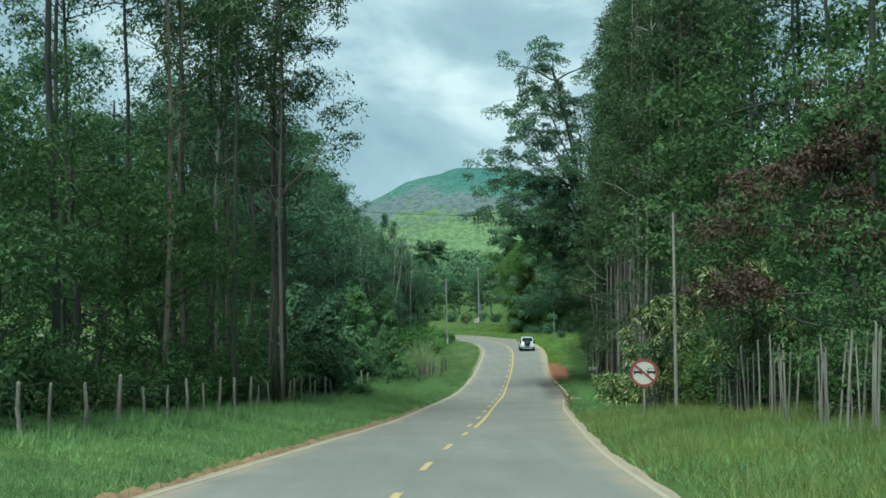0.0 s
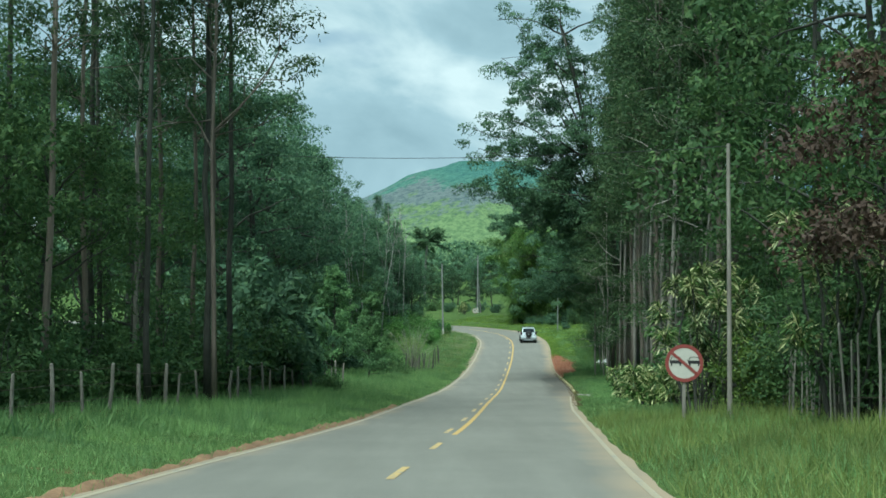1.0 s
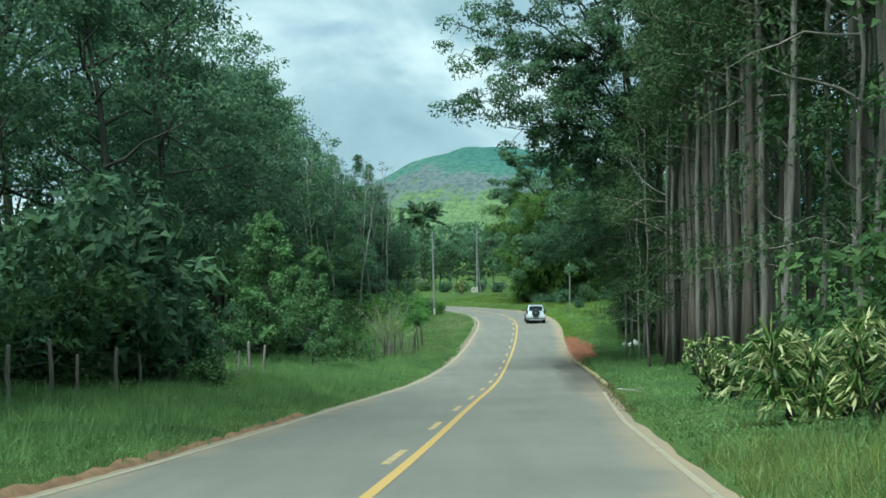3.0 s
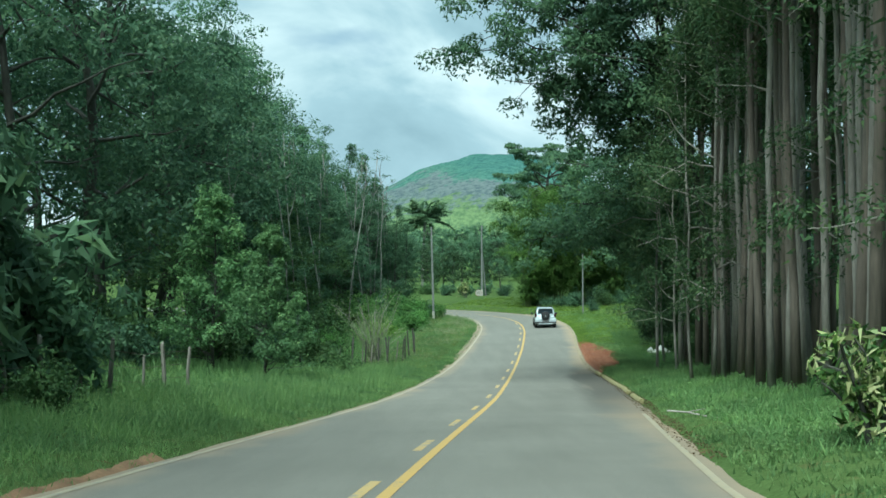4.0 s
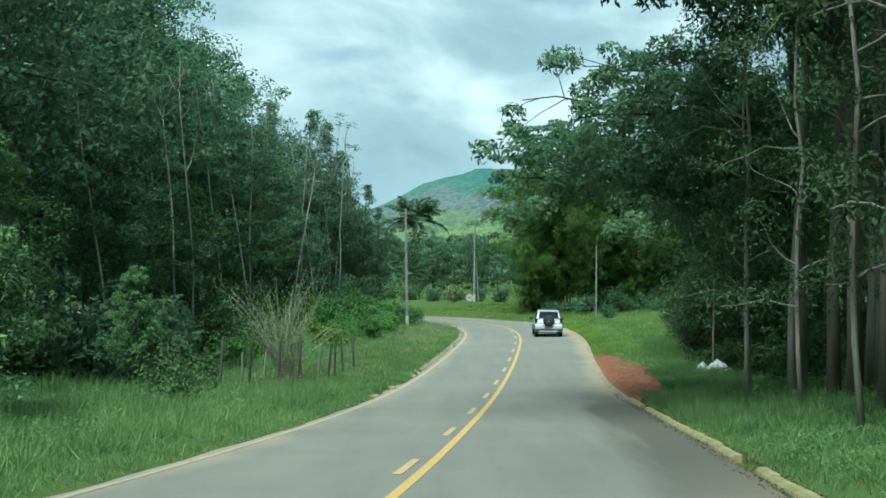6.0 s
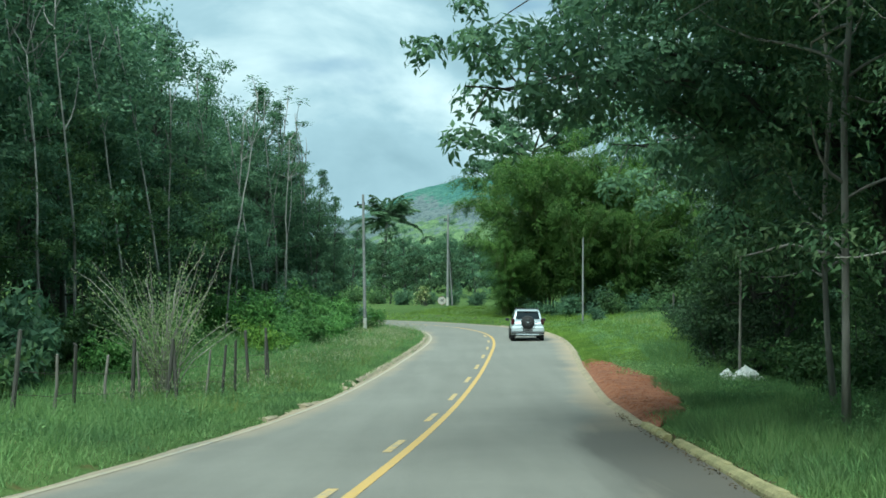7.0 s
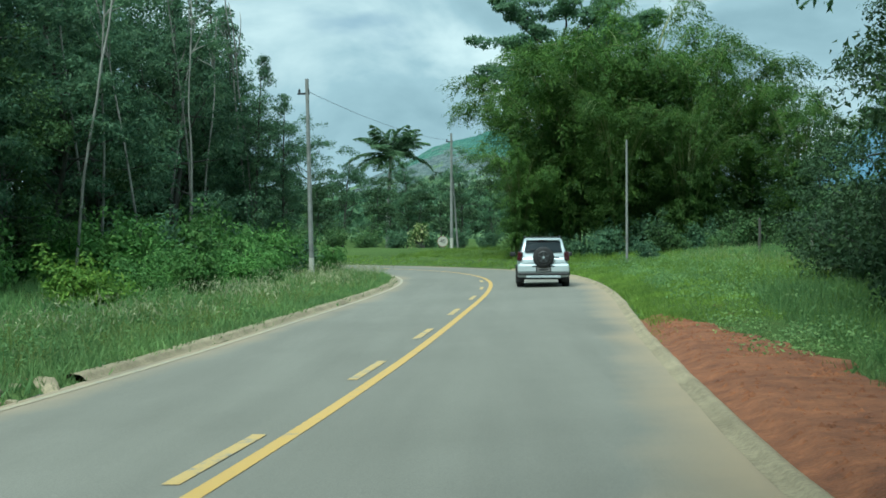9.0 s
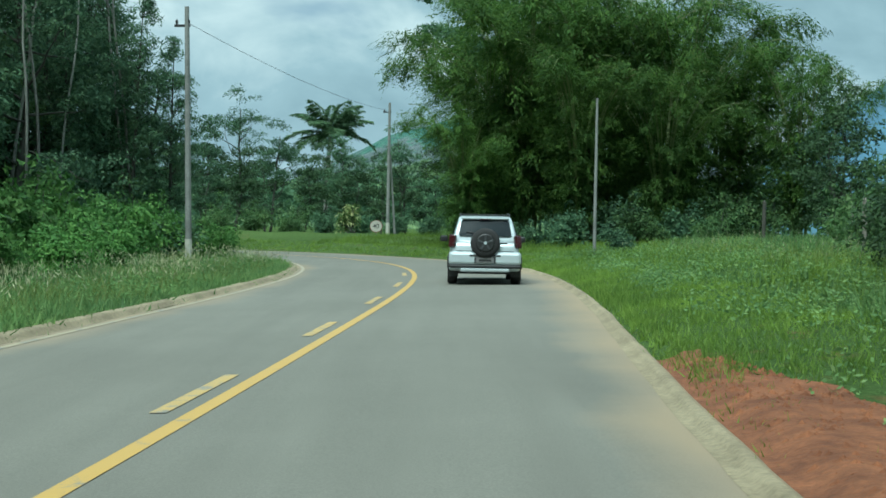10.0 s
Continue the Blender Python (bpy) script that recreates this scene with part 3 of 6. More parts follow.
def eucalyptus(seed, h=22, r=0.17, bare=0.5, leaves=2900, bark=None, label="tall slender eucalyptus with pale peeling trunk", group="eucalyptus trees", reach=1.0, leaf=0.2):
    rng = np.random.default_rng(seed)
    ob = thing("eucalyptus_tree", label, "tree", group)
    tr, cr = Geo(), Geo()
    zz = np.linspace(0, h, 11)
    line = np.stack([np.cumsum(rng.normal(0, 0.07, 11)), np.cumsum(rng.normal(0, 0.07, 11)), zz], axis=1)
    line[0, :2] = 0
    tr.tube(line, np.linspace(r, r * 0.25, 11) * np.r_[1.25, np.ones(10)], 8)
    cs = []
    for i in range(26):
        z = rng.uniform(bare, 1.0) * h
        a = rng.uniform(0, 6.283)
        base = np.array([np.interp(z, zz, line[:, 0]), np.interp(z, zz, line[:, 1]), z])
        ln = reach * rng.uniform(1.0, 2.6) * (1.25 - 0.6 * (z / h - bare) / (1 - bare))
        b = limb(rng, base, (math.cos(a), math.sin(a), rng.uniform(0.3, 0.9)), ln, 0.25)
        tr.tube(b, np.linspace(0.03, 0.008, len(b)), 4, False)
        cs += [b[-1], b[-2] + rng.normal(0, 0.3, 3), b[3] + rng.normal(0, 0.35, 3)]
    cs.append(line[-1])
    clumps(cr, cs, rng.uniform(0.4, 0.85, len(cs)), int(leaves * 1.45) // len(cs), leaf, leaf * 0.42, rng, 0.6, 0.8)
    part("trunk", tr, bark or MAT_BARK_PALE, ob, smooth=True)
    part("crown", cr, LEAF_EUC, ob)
    return ob


def broadleaf(seed, h=15, spread=4.5, leaves=7200, leaf=0.3, mat=None, low=0.25, label="dense dark broadleaf forest tree", group="broadleaf forest trees", bark=None, n=17):
    """Forked trunk that carries a crown of billowing lumps, the lower ones wider, with dark gaps between them."""
    rng = np.random.default_rng(seed)
    ob = thing("broadleaf_tree", label, "tree", group)
    tr, cr = Geo(), Geo()
    zz = np.linspace(0, h * 0.84, 8)
    line = np.stack([np.cumsum(rng.normal(0, 0.22, 8)), np.cumsum(rng.normal(0, 0.22, 8)), zz], axis=1)
    line[0, :2] = 0
    tr.tube(line, np.linspace(0.0135 * h, 0.003 * h, 8), 8)
    cs, rs = [], []
    for i in range(n):
        f = low + (1 - low) * ((i + rng.uniform(0.2, 0.8)) / n) ** 0.85
        z = f * h * 0.84
        a = i * 2.4 + rng.uniform(-0.5, 0.5)
        base = np.array([np.interp(z, zz, line[:, 0]), np.interp(z, zz, line[:, 1]), z * 0.9])
        shape = math.sin(math.pi * min(1, 0.22 + 0.76 * (f - low) / (1 - low))) ** 0.6
        b = limb(rng, base, (math.cos(a), math.sin(a), rng.uniform(0.1, 0.7)), spread * shape * rng.uniform(0.45, 0.95), 0.2, 5)
        tr.tube(b, np.linspace(0.0045 * h, 0.001 * h, len(b)), 4, False)
        cs.append(b[-1])
        rs.append(spread * rng.uniform(0.26, 0.44))
    cs.append(line[-1] + np.array([0, 0, h * 0.07]))
    rs.append(spread * 0.36)
    tufts = 13
    lumps(cr, cs, rs, tufts, leaves // (len(cs) * tufts), leaf, leaf * 0.56, rng)
    part("trunk", tr, bark or MAT_BARK_DARK, ob, smooth=True)
    part("crown", cr, mat or LEAF_DARK, ob)
    return ob


def shrub(seed, h=3.0, w=1.8, leaves=2100, leaf=0.24, mat=None, name="shrub", label="dense green undergrowth shrub", group="undergrowth shrubs", cone=0.0, narrow=0.45):
    rng = np.random.default_rng(seed)
    ob = thing(name, label, "shrub", group)
    tr, cr = Geo(), Geo()
    cs, rs = [], []
    for i in range(16):
        a = rng.uniform(0, 6.283)
        lean = rng.uniform(0.1, 1.0) * (1 - cone)
        top = h * (rng.uniform(0.55, 1.0) - 0.35 * lean)
        b = limb(rng, (rng.normal(0, 0.15), rng.normal(0, 0.15), 0), (math.cos(a) * lean * w / h, math.sin(a) * lean * w / h, 1), top, 0.16, 6)
        tr.tube(b, np.linspace(0.045, 0.01, len(b)), 5, False)
        for j in range(2, len(b)):
            taper = 1.0 - cone * 0.75 * (b[j][2] / h)
            cs.append(b[j] + rng.normal(0, 0.22 * w * taper, 3) * np.array([1, 1, 0.5]))
            rs.append(rng.uniform(0.3, 0.55) * w * 0.6 * taper)
    cs = np.array(cs)
    cs[:, 2] = np.maximum(cs[:, 2], 0.25)
    clumps(cr, cs, rs, int(leaves * 1.4) // len(cs), leaf, leaf * narrow * 1.25, rng, 0.15, 0.85)
    part("stem", tr, MAT_BARK_DARK, ob)
    part("foliage", cr, mat or LEAF_MID, ob)
    return ob


def bamboo(seed, h=14, plumes=8, spread=5.4, label="towering bamboo clump with arching feathery tips"):
    """Culms in pairs; each pair arches over into one full feathery plume that thins out to a hanging tip."""
    rng = np.random.default_rng(seed)
    ob = thing("bamboo_clump", label, "bamboo", "bamboo clumps")
    cr = Geo()
    for i in range(plumes):
        a0 = 6.283 * i / plumes + rng.uniform(-0.3, 0.3)
        lean0, h0 = rng.uniform(0.2, 1.0), h * rng.uniform(0.6, 1.0)
        for _ in range(3):
            a, lean, hh = a0 + rng.normal(0, 0.07), lean0 * rng.uniform(0.9, 1.1), h0 * rng.uniform(0.94, 1.04)
            t = np.linspace(0, 1, 16)
            rad = 0.5 * lean + spread * lean * t ** 2.6
            zz = hh * (t - 0.36 * lean * t ** 5)
            line = np.stack([np.cos(a) * rad, np.sin(a) * rad, zz], axis=1)
            part("culm", Geo().tube(line, np.linspace(0.055, 0.012, 16), 5, False), MAT_CULM, ob)
            k = 36
            run = np.r_[0, np.cumsum(np.linalg.norm(np.diff(line, axis=0), axis=1))]
            ts = np.interp(rng.uniform(0.14, 1, k), run / run[-1], t)
            base = np.stack([np.interp(ts, t, line[:, j]) for j in range(3)], axis=1)
            sa = rng.uniform(0, 6.283, k)
            full = 0.35 + 1.15 * np.sin(np.pi * np.clip(ts, 0.12, 0.9)) ** 0.8
            o = np.stack([np.cos(sa) + 0.35 * np.cos(a), np.sin(sa) + 0.35 * np.sin(a), rng.uniform(-0.25, 0.55, k)], axis=1) * full[:, None]
            per = 44
            f = rng.uniform(0.05, 1, (k, per, 1)) ** 0.7
            p = base[:, None, :] + o[:, None, :] * f
            p[..., 2] -= 0.55 * f[..., 0] ** 2
            p = p.reshape(-1, 3) + rng.normal(0, 0.11, (k * per, 3))
            d = np.repeat(unit(o), per, axis=0) * 0.8 + rng.normal(size=p.shape) * 0.35 + np.array([0, 0, -0.55])
            up = np.repeat(unit(o), per, axis=0) + np.array([0, 0, 0.7]) + rng.normal(size=p.shape) * 0.3
            m = len(p)
            cr.leaves(p, d, rng.uniform(0.15, 0.28, m), rng.uniform(0.035, 0.06, m), rng, up, True)
    part("crown", cr, LEAF_BAMBOO, ob)
    return ob


def palm(seed=3, h=7.7):
    rng = np.random.default_rng(seed)
    ob = thing("palm_tree", "tall palm with arching feather fronds above bushes", "palm")
    tr = Geo()
    t = np.linspace(0, 1, 10)
    line = np.stack([0.3 * t ** 2, 0 * t, h * t], axis=1)
    tr.tube(line, np.linspace(0.2, 0.13, 10), 9)
    part("trunk", tr, MAT_BARK_WHITE, ob, smooth=True)
    top = line[-1]
    for i in range(22):
        a = i * 2.4 + rng.uniform(-0.2, 0.2)
        up = rng.uniform(-0.25, 1.45)
        ln = rng.uniform(3.3, 4.4)
        n = 12
        pts, p, ang = [], top.copy(), up
        for j in range(n):
            pts.append(p.copy())
            p = p + np.array([math.cos(a) * math.cos(ang), math.sin(a) * math.cos(ang), math.sin(ang)]) * ln / n
            ang -= (0.075 + 0.009 * j)
        pts = np.array(pts)
        g = Geo()
        g.tube(pts, np.linspace(0.035, 0.008, n), 4, False)
        k = 170
        tt = rng.uniform(0.12, 1, k)
        q = np.stack([np.interp(tt, np.linspace(0, 1, n), pts[:, j]) for j in range(3)], axis=1)
        side = np.array([-math.sin(a), math.cos(a), 0]) * rng.choice([-1, 1], k)[:, None]
        d = side + np.array([math.cos(a), math.sin(a), 0]) * 0.45 + np.array([0, 0, -0.45]) + rng.normal(size=(k, 3)) * 0.15
        g.leaves(q, d, 0.8 * np.sin(np.pi * np.clip(tt, 0.15, 0.95)) + 0.2, 0.09, rng)
        part("frond", g, LEAF_PALM, ob)
    return ob


def dracaena(seed, heads, label="cane plant with cream-edged leaf rosettes"):
    """Stems that each carry tiers of striped rosettes; heads: (x, y, z) of the rosettes."""
    rng = np.random.default_rng(seed)
    ob = thing("dracaena", label, "shrub", "striped cane plants")
    cr = Geo()
    for x, y, z in heads:
        b = np.stack([np.linspace(x * 0.25, x, 6), np.linspace(y * 0.25, y, 6), np.linspace(0, z, 6)], axis=1)
        b[1:5, :2] += rng.normal(0, 0.06, (4, 2))
        part("stem", Geo().tube(b, np.linspace(0.035, 0.018, 6), 6, False), MAT_BARK_DARK, ob)
        k = 84
        a = rng.uniform(0, 6.283, k)
        e = rng.uniform(-0.35, 1.25, k)
        d = np.stack([np.cos(a) * np.cos(e), np.sin(a) * np.cos(e), np.sin(e)], axis=1)
        p = np.array([x, y, z]) + np.stack([np.zeros(k), np.zeros(k), rng.uniform(-0.38, 0.06, k)], axis=1)
        ln = rng.uniform(0.16, 0.26, k)
        cr.leaves(p, d, ln * 1.5, rng.uniform(0.035, 0.05, k), rng)
        cr.leaves(p + unit(d) * ln[:, None], d + np.array([0, 0, -1.1]), ln, 0.038, rng)
    part("foliage", cr, LEAF_STRIPE, ob)
    return ob


def umbrella_tree(seed=8):
    rng = np.random.default_rng(seed)
    ob = thing("umbrella_tree", "spreading tree with flat layered dark crown", "tree")
    tr, cr = Geo(), Geo()
    line = limb(rng, (0, 0, 0), (0.05, 0, 1), 13, 0.06, 8)
    tr.tube(line, np.linspace(0.32, 0.15, 9), 8)
    cs, rs = [], []
    for i in range(18):
        a = rng.uniform(0, 6.283)
        b = limb(rng, line[rng.integers(5, 9)], (math.cos(a), math.sin(a), rng.uniform(0.35, 1.0)), rng.uniform(3.5, 6.8), 0.14, 6)
        tr.tube(b, np.linspace(0.11, 0.025, 7), 5, False)
        for j in (4, 5, 6):
            for _ in range(3):
                cs.append(b[j] + rng.normal(0, 0.6, 3) * np.array([1, 1, 0.25]) + np.array([0, 0, 0.25]))
                rs.append(rng.uniform(0.6, 1.0))
    clumps(cr, cs, rs, 170, 0.26, 0.15, rng, 0.1, 0.38)
    part("trunk", tr, MAT_BARK_DARK, ob, smooth=True)
    part("crown", cr, LEAF_DARK, ob)
    return ob


def cecropia(seed, h=14, heads=7, lean=0.12, leafy=True):
    rng = np.random.default_rng(seed)
    ob = thing("cecropia_tree", "thin pale-trunked tree with sparse umbrella leaves", "tree", "pale slender trees")
    tr, cr = Geo(), Geo()
    a0 = rng.uniform(0, 6.283)
    line = limb(rng, (0, 0, 0), (math.cos(a0) * lean, math.sin(a0) * lean, 1), h, 0.045, 10, 0.02)
    tr.tube(line, np.linspace(0.066, 0.026, 11), 7)
    for i in range(heads):
        a = rng.uniform(0, 6.283)
        b = limb(rng, line[rng.integers(7, 11)], (math.cos(a) * 0.6, math.sin(a) * 0.6, 1), rng.uniform(0.8, 2.6), 0.2, 5, 0.1)
        tr.tube(b, np.linspace(0.035, 0.014, 6), 5, False)
        if leafy:
            k = 26
            an = rng.uniform(0, 6.283, k)
            d = np.stack([np.cos(an), np.sin(an), rng.uniform(-0.5, 0.2, k)], axis=1)
            cr.leaves(np.repeat(b[-1:], k, axis=0) + rng.normal(0, 0.24, (k, 3)) * np.array([1, 1, 0.5]), d, rng.uniform(0.25, 0.5, k), rng.uniform(0.10, 0.18, k), rng, d * 0.3 + np.array([0, 0, 1.0]))
    part("trunk", tr, MAT_BARK_WHITE, ob, smooth=True)
    if leafy:
        part("crown", cr, LEAF_DARK, ob)
    return ob


def wispy(seed=4):
    rng = np.random.default_rng(seed)
    ob = thing("wispy_bush", "wispy bush of long thin upright twigs behind fence", "shrub")
    tr, cr = Geo(), Geo()
    for i in range(56):
        a, lean = rng.uniform(0, 6.283), rng.uniform(0.05, 0.62)
        b = limb(rng, (rng.normal(0, 0.12), rng.normal(0, 0.12), 0.0), (math.cos(a) * lean, math.sin(a) * lean, 1), rng.uniform(1.8, 3.7), 0.09, 7, -0.07)
        tr.tube(b, np.linspace(0.015, 0.005, 8), 4, False)
        k = 85
        tt = rng.uniform(0.12, 1.0, k) ** 0.8
        p = np.stack([np.interp(tt, np.linspace(0, 1, 8), b[:, j]) for j in range(3)], axis=1) + rng.normal(0, 0.13, (k, 3))
        cr.leaves(p, rng.normal(size=(k, 3)) * 0.8 + unit(b[-1] - b[0]), rng.uniform(0.05, 0.1, k), 0.024, rng)
    part("twig", tr, MAT_BARK_PALE, ob)
    part("foliage", cr, LEAF_OLIVE, ob)
    return ob


def overhang_tree(seed, h, arms, lean=0.12, per=130, limbs=26, label="large roadside tree with boughs hanging over the road"):
    """Tall tree; arms: tips of the boughs that hang over the road, from the foot of the trunk."""
    rng = np.random.default_rng(seed)
    ob = thing("roadside_tree", label, "tree", "boughs over the road")
    tr, cr = Geo(), Geo()
    line = limb(rng, (0, 0, 0), (-lean, 0, 1), h * 0.8, 0.04, 8)
    tr.tube(line, np.linspace(0.17, 0.07, 9), 9)
    cs, rs = [], []
    for tip in arms:
        tip = np.array(tip, float)
        z0 = min(max(tip[2] * 0.62, 3.0), h * 0.75)
        a = np.array([np.interp(z0, line[:, 2], line[:, 0]), np.interp(z0, line[:, 2], line[:, 1]), z0])
        t = np.linspace(0, 1, 9)[:, None]
        b = a * (1 - t) + tip * t
        b[:, 2] += (1.3 * np.sin(np.pi * t ** 0.8))[:, 0]
        b[1:-1] += rng.normal(0, 0.16, (7, 3))
        tr.tube(b, np.linspace(0.07, 0.014, 9), 5, False)
        for q in rng.uniform(1.8, 8.0, int(12 + 1.9 * np.linalg.norm(tip - a))):
            p = np.array([np.interp(q, np.arange(9), b[:, j]) for j in range(3)])
            side = p + rng.normal(0, 0.75, 3) * np.array([1, 1, 0.6]) - np.array([0, 0, 0.2])
            tr.tube([p, (p + side) / 2 + (0, 0, 0.08), side], [0.02, 0.014, 0.006], 3, False)
            cs.append(side)
            rs.append(rng.uniform(0.35, 0.7))
    for i in range(limbs):
        a = rng.uniform(0, 6.283)
        b = limb(rng, line[rng.integers(4, 9)], (math.cos(a), math.sin(a), rng.uniform(0.15, 0.9)), rng.uniform(1.8, 4.2) * h / 18, 0.16, 7, -0.02)
        tr.tube(b, np.linspace(0.07, 0.014, 8), 4, False)
        for j in (3, 5, 6, 7):
            cs.append(b[j] + rng.normal(0, 0.35, 3))
            rs.append(rng.uniform(0.5, 1.05))
    clumps(cr, cs, rs, per, 0.2, 0.085, rng, 0.45, 0.7, slim=False)
    part("trunk", tr, MAT_BARK_DARK, ob, smooth=True)
    part("crown", cr, LEAF_DARK, ob)
    return ob


def young_tree(seed=101, h=6.9, w=2.35):
    """Leafy cone on a thin stem, branches longest near the ground."""
    rng = np.random.default_rng(seed)
    ob = thing("young_tree", "bushy conical young tree with fresh blue-green leaves", "tree", "young trees")
    tr, cr = Geo(), Geo()
    line = limb(rng, (0, 0, 0), (0.02, 0, 1), h * 0.96, 0.03, 8)
    tr.tube(line, np.linspace(0.07, 0.012, 9), 7)
    cs, rs = [line[-1]], [0.25]
    for i in range(74):
        f = rng.uniform(0.05, 0.97)
        reach = w * (1.02 - f) ** 0.75 * rng.uniform(0.7, 1.1) + 0.08
        a = rng.uniform(0, 6.283)
        base = np.array([np.interp(f * h, line[:, 2], line[:, 0]), np.interp(f * h, line[:, 2], line[:, 1]), f * h])
        b = limb(rng, base, (math.cos(a), math.sin(a), rng.uniform(0.25, 0.75)), reach, 0.14, 4)
        tr.tube(b, np.linspace(0.02, 0.006, 5), 4, False)
        for q in (2, 3, 4):
            cs.append(b[q] + rng.normal(0, 0.1, 3))
            rs.append(rng.uniform(0.22, 0.42) * (1.15 - 0.5 * f))
    clumps(cr, cs, rs, 52, 0.14, 0.085, rng, 0.0, 0.9)
    part("trunk", tr, MAT_BARK_DARK, ob, smooth=True)
    part("crown", cr, LEAF_YOUNG, ob)
    return ob


def feathery(seed=106, h=13, w=1.75):
    """Slim spire: short rising branches with thin hanging leaves, ragged and see-through near the top."""
    rng = np.random.default_rng(seed)
    ob = thing("feathery_tree", "tall slim feathery tree at the wood's edge", "tree", "feathery trees")
    tr, cr = Geo(), Geo()
    line = limb(rng, (0, 0, 0), (0.02, 0.02, 1), h, 0.03, 10)
    tr.tube(line, np.linspace(0.13, 0.015, 11), 7)
    cs, rs = [line[-1]], [0.2]
    for i in range(86):
        f = rng.uniform(0.1, 0.98)
        reach = w * min(1.0, 2.6 * (1.0 - f)) ** 0.8 * rng.uniform(0.45, 1.1) + 0.12
        a = rng.uniform(0, 6.283)
        base = np.array([np.interp(f * h, line[:, 2], line[:, j]) for j in range(2)] + [f * h])
        b = limb(rng, base, (math.cos(a), math.sin(a), rng.uniform(0.4, 1.1)), reach, 0.15, 4)
        tr.tube(b, np.linspace(0.022, 0.006, 5), 4, False)
        for q in (2, 3, 4):
            cs.append(b[q] + rng.normal(0, 0.1, 3))
            rs.append(rng.uniform(0.22, 0.42))
    clumps(cr, cs, rs, 26, 0.2, 0.075, rng, 0.5, 1.0)
    part("trunk", tr, MAT_BARK_DARK, ob, smooth=True)
    part("crown", cr, LEAF_DARK, ob)
    return ob


R = random.Random(11)
CEC = [lambda k=k: cecropia(90 + k, [14, 13, 15][k], [7, 6, 5][k], [0.1, 0.16, 0.08][k]) for k in range(3)]
EUC = [lambda i=i: eucalyptus(40 + i, [23, 21, 25][i], [0.125, 0.10, 0.14][i], [0.42, 0.5, 0.46][i]) for i in range(3)]
EUCB = [lambda i=i: eucalyptus(50 + i, [22, 24][i], [0.15, 0.12][i], [0.40, 0.46][i], bark=MAT_BARK_BROWN, label="tall eucalyptus with stringy brown trunk in grove") for i in range(2)]
BRD = [lambda i=i: broadleaf(60 + i, [14, 16, 12, 17][i], [4.2, 4.8, 3.8, 5.2][i], 9600, 0.205, mat=LEAF_WOOD, low=0.2, n=19) for i in range(4)]
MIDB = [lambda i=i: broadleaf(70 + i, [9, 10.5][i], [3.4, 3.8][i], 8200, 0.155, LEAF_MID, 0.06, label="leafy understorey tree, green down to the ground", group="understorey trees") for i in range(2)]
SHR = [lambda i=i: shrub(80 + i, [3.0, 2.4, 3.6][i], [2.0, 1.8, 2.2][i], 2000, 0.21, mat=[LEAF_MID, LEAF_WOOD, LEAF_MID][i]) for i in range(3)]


# dark bark puts the trunks' silhouette against the sky into their colour
EUCD = [lambda i=i: eucalyptus(140 + i, [23, 21, 25][i], [0.115, 0.10, 0.13][i], [0.52, 0.58, 0.54][i], 2800, bark=MAT_BARK_DARK, label="tall eucalyptus with trunk coloured as dark silhouette, open airy crown") for i in range(3)]


def dark_euc(x, y, s=1.0):
    k = R.randrange(3)
    return place(("eucd", k), EUCD[k], x, y, s * R.uniform(0.92, 1.06), None, R.uniform(0, 360))


def euc(x, y, s=1.0, i=None, brown=False):
    k = R.randrange(2 if brown else 3) if i is None else i
    return place(("eucb" if brown else "euc", k), (EUCB if brown else EUC)[k], x, y, s * R.uniform(0.92, 1.06), None, R.uniform(0, 360))


GUM = [lambda i=i: eucalyptus(56 + i, [23, 25][i], [0.10, 0.13][i], 0.4, 2300, [MAT_BARK_PALE, MAT_BARK_BROWN][i], "slim straight eucalyptus trunk in dense grove") for i in range(2)]


def gum(x, y, s=1.0):
    k = R.randrange(2)
    return place(("gum", k), GUM[k], x, y, s * R.uniform(0.9, 1.06), None, R.uniform(0, 360))


def brd(x, y, s=1.0, i=None, sz=None):
    k = R.randrange(4) if i is None else i
    return place(("brd", k), BRD[k], x, y, s * R.uniform(0.92, 1.08), sz, R.uniform(0, 360))


def midb(x, y, s=1.0, i=None):
    k = R.randrange(2) if i is None else i
    return place(("midb", k), MIDB[k], x, y, s * R.uniform(0.9, 1.1), None, R.uniform(0, 360))


FARB = [lambda i=i: broadleaf(76 + i, [9.5, 11][i], [3.5, 3.9][i], 4200, 0.27, LEAF_FAR, 0.08, label="leafy tree standing beyond the bend", group="trees beyond the bend", n=14) for i in range(2)]


def farb(x, y, s=1.0):
    k = R.randrange(2)
    return place(("farb", k), FARB[k], x, y, s * R.uniform(0.9, 1.1), None, R.uniform(0, 360))


def shr(x, y, s=1.0, i=None):
    k = R.randrange(3) if i is None else i
    return place(("shr", k), SHR[k], x, y, s * R.uniform(0.85, 1.15), None, R.uniform(0, 360))


def beside(st, d):
    x, y, z, a = on_road(st, d)
    return x, y


